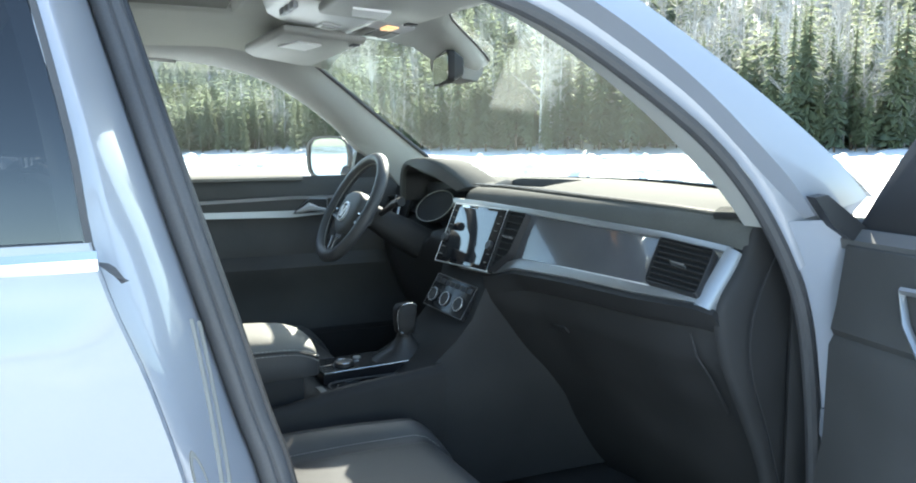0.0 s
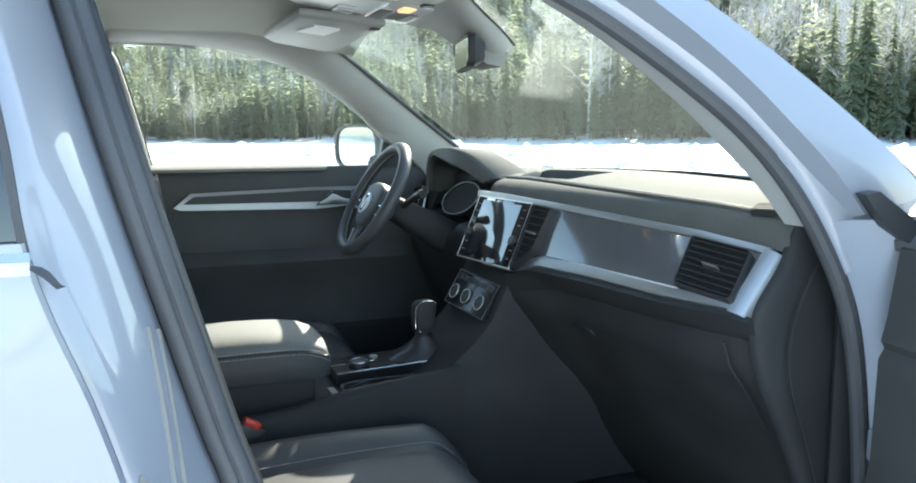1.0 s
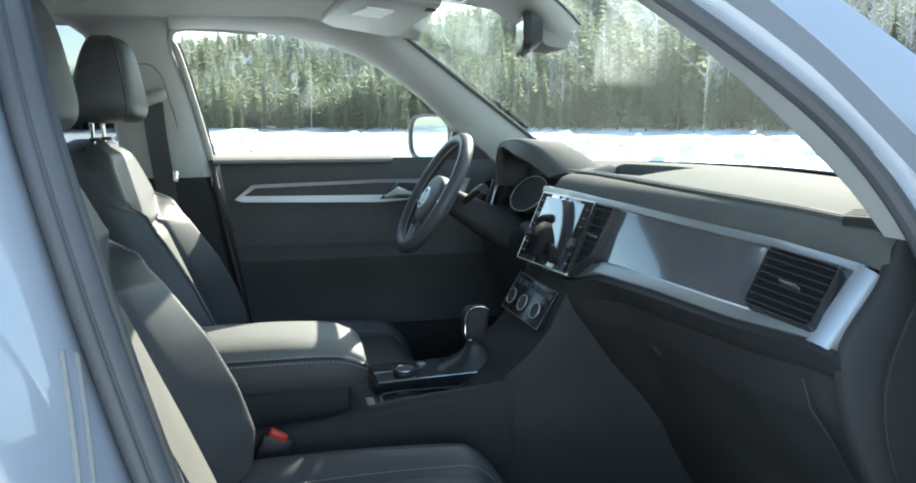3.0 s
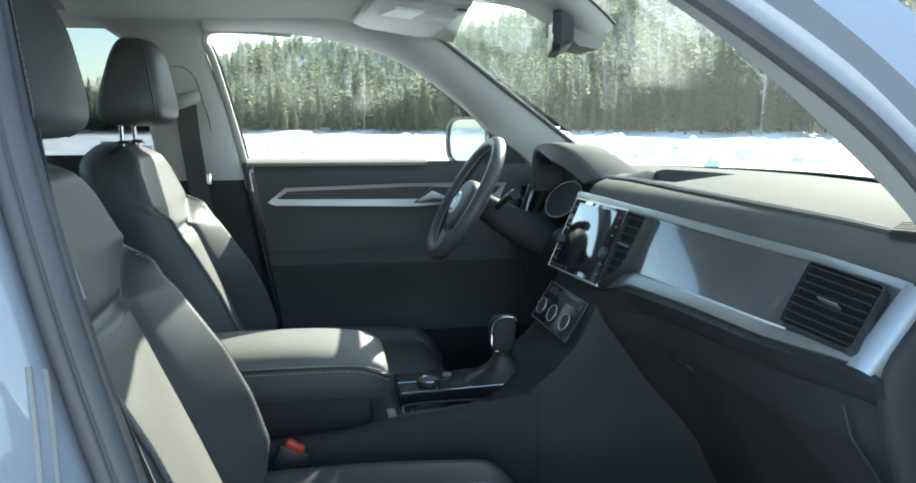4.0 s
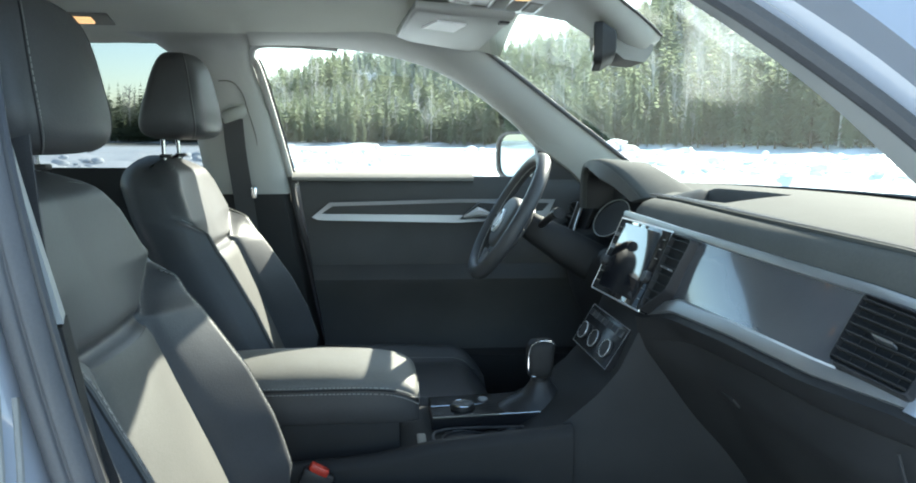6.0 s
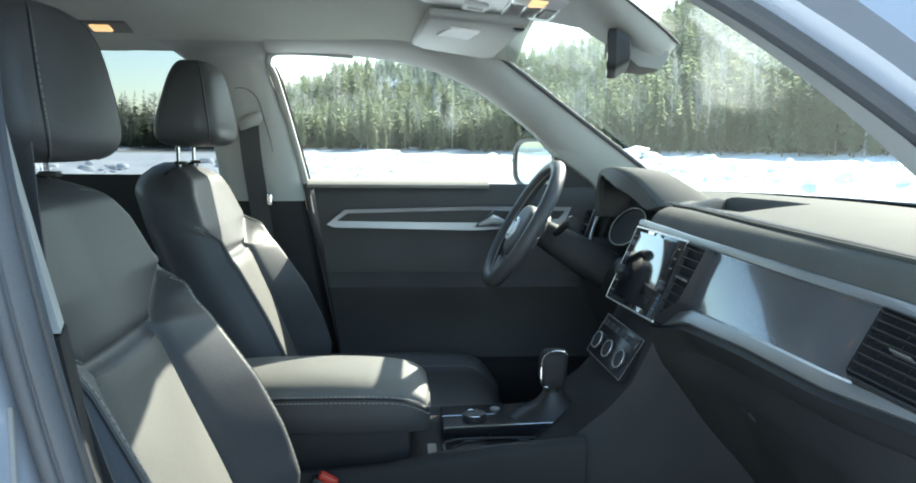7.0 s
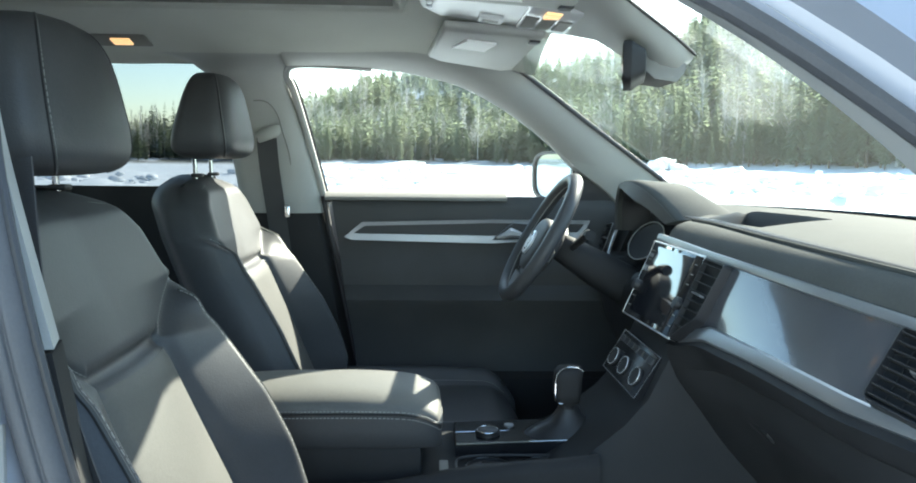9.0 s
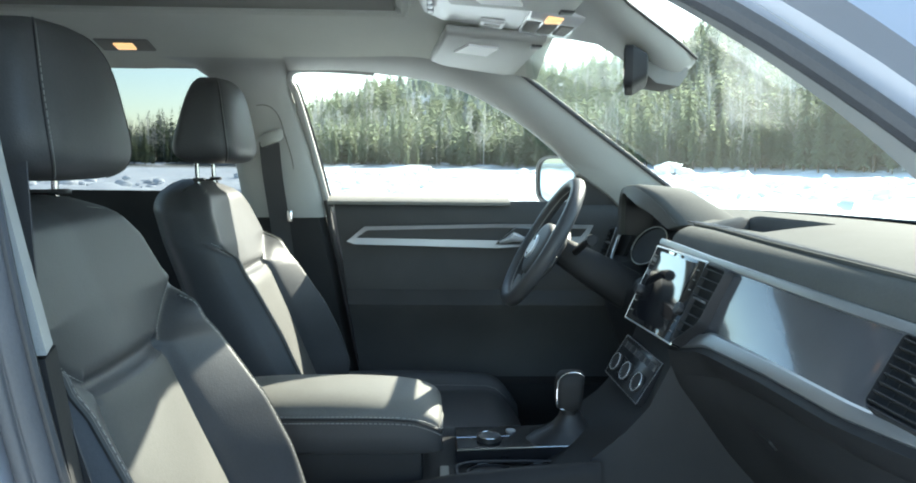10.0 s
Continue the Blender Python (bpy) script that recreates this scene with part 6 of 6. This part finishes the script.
            part("headrest_stitching", stitches([p + (p - hc).normalized() * 0.0005 for p in beside], 0.006, 0.0005), M_STITCH, hr)
    for s in (1, -1):
        post = part("headrest_post", tube([(cx - 0.748, cy + s * 0.064, 1.17), (cx - 0.752, cy + s * 0.064, 1.27)], 0.0048, 10), M_CHROME, st, "chrome post")
        part("post_collar", box((cx - 0.745, cy + s * 0.064, 1.214), (0.024, 0.024, 0.008), 0.003), M_DARK, post)

    # cushion
    def cush(dx, u):
        """Seat cushion top; dx from its back (0) to its front (1)."""
        w = 0.245 + 0.012 * math.sin(dx * 3.14)
        if dx > 0.9:
            w *= 1 - 0.8 * (dx - 0.9) ** 1.5 * 6
        a = abs(u)
        wing = max(0.0, (a - 0.62) / 0.38)
        z = 0.665 + 0.018 * math.sin(min(1, dx * 1.3) * 1.57) + 0.045 * math.sin(min(1, wing) * 2.2) * (1 - 0.5 * dx)
        if a > 0.86:
            z -= 0.07 * ((a - 0.86) / 0.14) ** 2
        z += groove(a - 0.62, 0.03, 0.006)
        z -= 0.07 * max(0, (dx - 0.86) / 0.14) ** 2
        return Vector((cx - 0.60 + 0.585 * dx, cy + u * w, z - 2.2 * low))

    rings = []
    for dx in [0, 0.1, 0.2, 0.3, 0.4, 0.5, 0.6, 0.7, 0.78, 0.84, 0.88, 0.92, 0.95, 0.975, 1.0]:
        top = [cush(dx, u) for u in np.linspace(-1, 1, 33)]
        a, b = top[-1], top[0]
        rings.append(top + [Vector((a.x, a.y, 0.52)), Vector((a.x, a.y - 0.04, 0.49)), Vector((b.x, b.y + 0.04, 0.49)), Vector((b.x, b.y, 0.52))])
    part("cushion", loft(rings), M_LEATHER, st, "charcoal leatherette cushion", smooth=70)
    part("cushion_seam", stitches([cush(d, 0.66) + Vector((0, 0, 0.001)) for d in np.linspace(0.1, 0.95, 20)], 0.006, 0.0006), M_STITCH, st)
    part("cushion_seam", stitches([cush(d, -0.66) + Vector((0, 0, 0.001)) for d in np.linspace(0.1, 0.95, 20)], 0.006, 0.0006), M_STITCH, st)
    part("seat_base", box((cx - 0.30, cy, 0.47), (0.50, 0.42, 0.08), 0.01), M_DARK, st)
    for s in (1, -1):
        part("seat_rail", box((cx - 0.30, cy + s * 0.19, 0.438), (0.6, 0.03, 0.03), 0.004), M_DARK, st)


seat(0.0, 0.377, "front seats", 0.0, (0.116, 1.016), (0.212, 1.085), 0.55)
seat(0.022, -0.452, "front seats", 0.014, (0.115, 1.003), (0.210, 1.066), 1.0)


def buckle(x, y, z):
    b = thing("belt_buckle", "black seat belt buckle with red release button", "buckle", (x, y, z - 0.1))
    part("buckle_body", box((x, y, z - 0.03), (0.055, 0.022, 0.07), 0.006, Matrix.Rotation(radians(22), 4, 'Y')), M_DARK, b)
    part("release_button", box((x + 0.012, y - 0.002, z + 0.006), (0.034, 0.018, 0.014), 0.004, Matrix.Rotation(radians(30), 4, 'Y')), M_RED, b, "red release button")
    part("buckle_stalk", tube([(x - 0.02, y, z - 0.06), (x - 0.06, y, z - 0.2)], 0.010, 6), M_DARK, b)


buckle(-0.400, -0.180, 0.697)


def ribbon(pts, wide, thick=0.0016):
    """A flat strap: wide is the vector across it."""
    w = Vector(wide)
    pts = [Vector(p) for p in pts]
    t = [(b - a).normalized() for a, b in zip(pts, pts[1:])]
    t.append(t[-1])
    return loft([[p - w / 2, p + w / 2, p + w / 2 + w.cross(d).normalized() * thick, p - w / 2 + w.cross(d).normalized() * thick] for p, d in zip(pts, t)])


def belts():
    b = thing("seat_belt", "dark grey seat belt hanging on the driver's centre pillar", "seat belt", (-0.66, 0.7, 1.1), "seat belts")
    part("webbing", ribbon(spline([(-0.672, 0.70, 1.305), (-0.668, 0.715, 1.22), (-0.66, 0.745, 1.12), (-0.64, 0.755, 0.95), (-0.60, 0.76, 0.6)], 14), (0.052, 0.006, 0.0)), M_BELT, b)
    part("belt_guide", loft([[(-0.668 + w * math.copysign(abs(math.cos(a)) ** 0.6, math.cos(a)) + sh, 0.704 - dep * max(0.0, 1 - abs(math.cos(a))) * (1 if math.sin(a) < 0 else -0.6), z + 0.42 * w * math.cos(a)) for a in np.linspace(0, 6.283, 21)[:-1]] for w, dep, z, sh in ((0.028, 0.016, 1.300, 0.0), (0.033, 0.020, 1.306, 0.0), (0.034, 0.020, 1.318, -0.002), (0.031, 0.016, 1.328, -0.003), (0.020, 0.010, 1.333, -0.004))]), M_GREYP, b, "grey belt guide shroud", smooth=60)
    part("belt_tongue", box((-0.626, 0.735, 1.108), (0.016, 0.008, 0.034), 0.003), M_CHROME, b, "chrome tongue")
    p = thing("seat_belt", "dark grey seat belt hanging along the passenger's centre pillar", "seat belt", (-0.55, -0.78, 1.0), "seat belts")
    part("webbing", ribbon(spline([(-0.61, -0.73, 1.25), (-0.575, -0.785, 1.115), (-0.543, -0.80, 1.02), (-0.508, -0.806, 0.92), (-0.466, -0.806, 0.80), (-0.41, -0.79, 0.6)], 20), (0.042, -0.012, 0.010)), M_BELT, p)
    part("belt_stop", box((-0.556, -0.798, 1.06), (0.010, 0.006, 0.010), 0.002), M_DARK, p, "round black belt stop")


belts()


# ---- overhead ----
def visors():
    for s in (1, -1):
        v = thing("sun_visor", "light grey sun visor folded up under the roof", "sun visor", (-0.1, s * 0.35, 1.5), "sun visors")
        c = [(-0.212, s * 0.150, 1.518), (-0.243, s * 0.47, 1.506), (-0.215, s * 0.52, 1.502), (-0.06, s * 0.585, 1.488), (-0.035, s * 0.565, 1.488), (-0.015, s * 0.148, 1.505)]
        cen = sum((Vector(p) for p in c), Vector()) / 6
        part("visor_clip", box((-0.030, s * 0.185, 1.4915), (0.022, 0.030, 0.006), 0.002), M_DARK, v)
        g = lambda k, h: [Vector(p) + (Vector(p) - cen) * k + Vector((0, 0, h)) for p in c]
        part("visor_panel", loft([g(-0.04, 0.012), g(0.0, 0.008), g(0.01, 0.0), g(0.0, -0.008), g(-0.04, -0.012)]), M_GREYP, v, "light grey visor panel", smooth=50)
        part("warning_label", prism([(-0.192, s * 0.305, 1.4935), (-0.165, s * 0.215, 1.4955), (-0.103, s * 0.225, 1.4905), (-0.122, s * 0.317, 1.4875)], (0, 0, 0.007)), M_WHITEP, v, "white printed label")
        part("visor_pin", tube([(-0.03, s * 0.17, 1.508), (-0.03, s * 0.13, 1.515)], 0.006, 8), M_GREYP, v)


visors()


def overhead():
    o = thing("overhead_console", "light grey roof console with lamp, switches and glasses box", "overhead console", (-0.12, 0, 1.56))
    rings = []
    for x, z, w in ((-0.275, 1.575, 0.10), (-0.255, 1.545, 0.13), (-0.22, 1.532, 0.14), (-0.10, 1.518, 0.142), (0.0, 1.506, 0.135), (0.025, 1.512, 0.12)):
        rings.append([(x, -w, z + 0.05), (x, -w + 0.004, z + 0.012), (x, -w + 0.02, z), (x, w - 0.02, z), (x, w - 0.004, z + 0.012), (x, w, z + 0.05)])
    part("console_shell", loft([spline(r, 22) for r in rings]), M_CONSOLE, o, "light grey plastic shell", smooth=50)
    # lamp and switch unit on its lower face
    part("switch_panel", loft([[(-0.075 - a, b * 0.115, 1.511 + h), (0.015 + a * 0, b * 0.10, 1.500 + h)][::1] + [(0.015, -0.10 * b, 1.500 + h), (-0.075 - a, -0.115 * b, 1.511 + h)] for a, b, h in ((0, 1, 0.004), (0, 1, -0.002), (-0.004, 0.95, -0.005))]), M_LENS, o, "clear silvery switch panel")
    part("map_lamp", box((-0.032, -0.066, 1.4995), (0.028, 0.045, 0.006), 0.002), M_LAMP, o, "lit amber map lamp")
    tilt = Matrix.Rotation(radians(7), 4, 'Y')
    for i in range(3):
        part("switch", box((-0.060 + 0.029 * i, 0.025, 1.5055 - 0.0036 * i), (0.025, 0.10, 0.006), 0.002, tilt), M_BLIND, o, "dark grey lamp switch")
    for i in range(6):
        part("rib", box((-0.002, -0.015 + 0.014 * i, 1.4945), (0.020, 0.004, 0.002), 0.0005, tilt), M_GREYP, o)
    part("glasses_box_latch", box((-0.128, 0.080, 1.5175), (0.046, 0.065, 0.006), 0.002, Matrix.Rotation(radians(7), 4, 'Y')), M_CONSOLE, o)
    part("latch_slot", box((-0.128, 0.080, 1.5140), (0.030, 0.016, 0.003), 0.001, Matrix.Rotation(radians(7), 4, 'Y')), M_GREYP, o)
    for i in range(3):
        part("roof_switch", box((-0.243, -0.07 + 0.045 * i, 1.536), (0.012, 0.036, 0.020), 0.003), M_SILVER, o)
    r = thing("reading_lamp", "small lit amber reading lamp on the roof edge", "lamp", (-1.03, 0.64, 1.55))
    part("lamp_base", box((-0.985, 0.548, 1.536), (0.13, 0.07, 0.012), 0.004, Matrix.Rotation(radians(-14), 4, 'X')), M_BLIND, r, "dark grey lamp surround")
    part("lamp_lens", box((-0.985, 0.545, 1.531), (0.046, 0.036, 0.010), 0.003, Matrix.Rotation(radians(-14), 4, 'X')), M_LAMP, r, "lit amber lens")
    m = thing("rear_view_mirror", "black rear-view mirror on the windscreen's sensor housing", "mirror", (0.12, -0.04, 1.43))
    part("sensor_housing", loft([[(x, -w, z), (x, -w * 0.86, z - d * 0.6), (x, -w * 0.5, z - d), (x, r * 0.7, z - d), (x, r * 0.92, z - d * 0.6), (x, r, z)] for x, w, r, z, d in ((-0.03, 0.30, 0.3, 1.535, 0.020), (0.03, 0.235, 0.155, 1.520, 0.026), (0.066, 0.18, 0.062, 1.508, 0.032), (0.109, 0.144, 0.055, 1.490, 0.040), (0.157, 0.112, 0.050, 1.468, 0.048), (0.19, 0.085, 0.045, 1.453, 0.046), (0.217, 0.06, 0.03, 1.440, 0.012))]), M_GREYP, m, "grey sensor housing", smooth=50)
    part("housing_edge", tube([(0.0, -0.268, 1.530), (0.03, -0.237, 1.520), (0.066, -0.182, 1.508), (0.109, -0.146, 1.490), (0.157, -0.114, 1.468), (0.19, -0.087, 1.453), (0.217, -0.062, 1.440)], 0.0028, 6), M_DARK, m, "dark edge along the glass")
    part("sensor_cover", loft([[(x, -w, z), (x, -w * 0.9, z - d), (x, w * 0.9, z - d), (x, w, z)] for x, w, z, d in ((0.118, 0.060, 1.455, 0.03), (0.15, 0.064, 1.440, 0.042), (0.19, 0.060, 1.425, 0.032), (0.205, 0.055, 1.425, 0.012))]), M_BLIND, m, "dark cover behind the mirror")
    part("mirror_stem", tube([(0.165, -0.03, 1.43), (0.135, -0.03, 1.412), (0.115, -0.03, 1.408)], [0.012, 0.009, 0.012], 10), M_DARK, m)
    c, n = Vector((0.104, -0.057, 1.417)), Vector((-0.970, 0.243, 0.0)).normalized()
    sd = n.cross(Vector((0, 0, 1))).normalized()
    up = sd.cross(n)

    def ring(k, h):
        """Outline of the mirror: a rounded oblong, k shrinking it evenly from its edge."""
        rr, out = lambda v, e: math.copysign(abs(v) ** e, v), []
        for i in range(40):
            a = 6.28318 * i / 40
            out.append(c + sd * ((0.100 - (1 - k) * 0.1) * rr(math.cos(a), 0.28)) + up * ((0.0355 - (1 - k) * 0.1) * rr(math.sin(a), 0.34)) + n * h)
        return out

    body = part("mirror_shell", loft([ring(0.985, 0.010), ring(1.0, 0.008), ring(1.0, -0.004), ring(0.97, -0.008), ring(0.86, -0.026), ring(0.80, -0.028)]), M_HARD, m, "black mirror shell")
    part("mirror_glass", loft([ring(0.955, 0.008), ring(0.955, 0.0112)]), M_MIRROR, body, "mirror glass")


overhead()
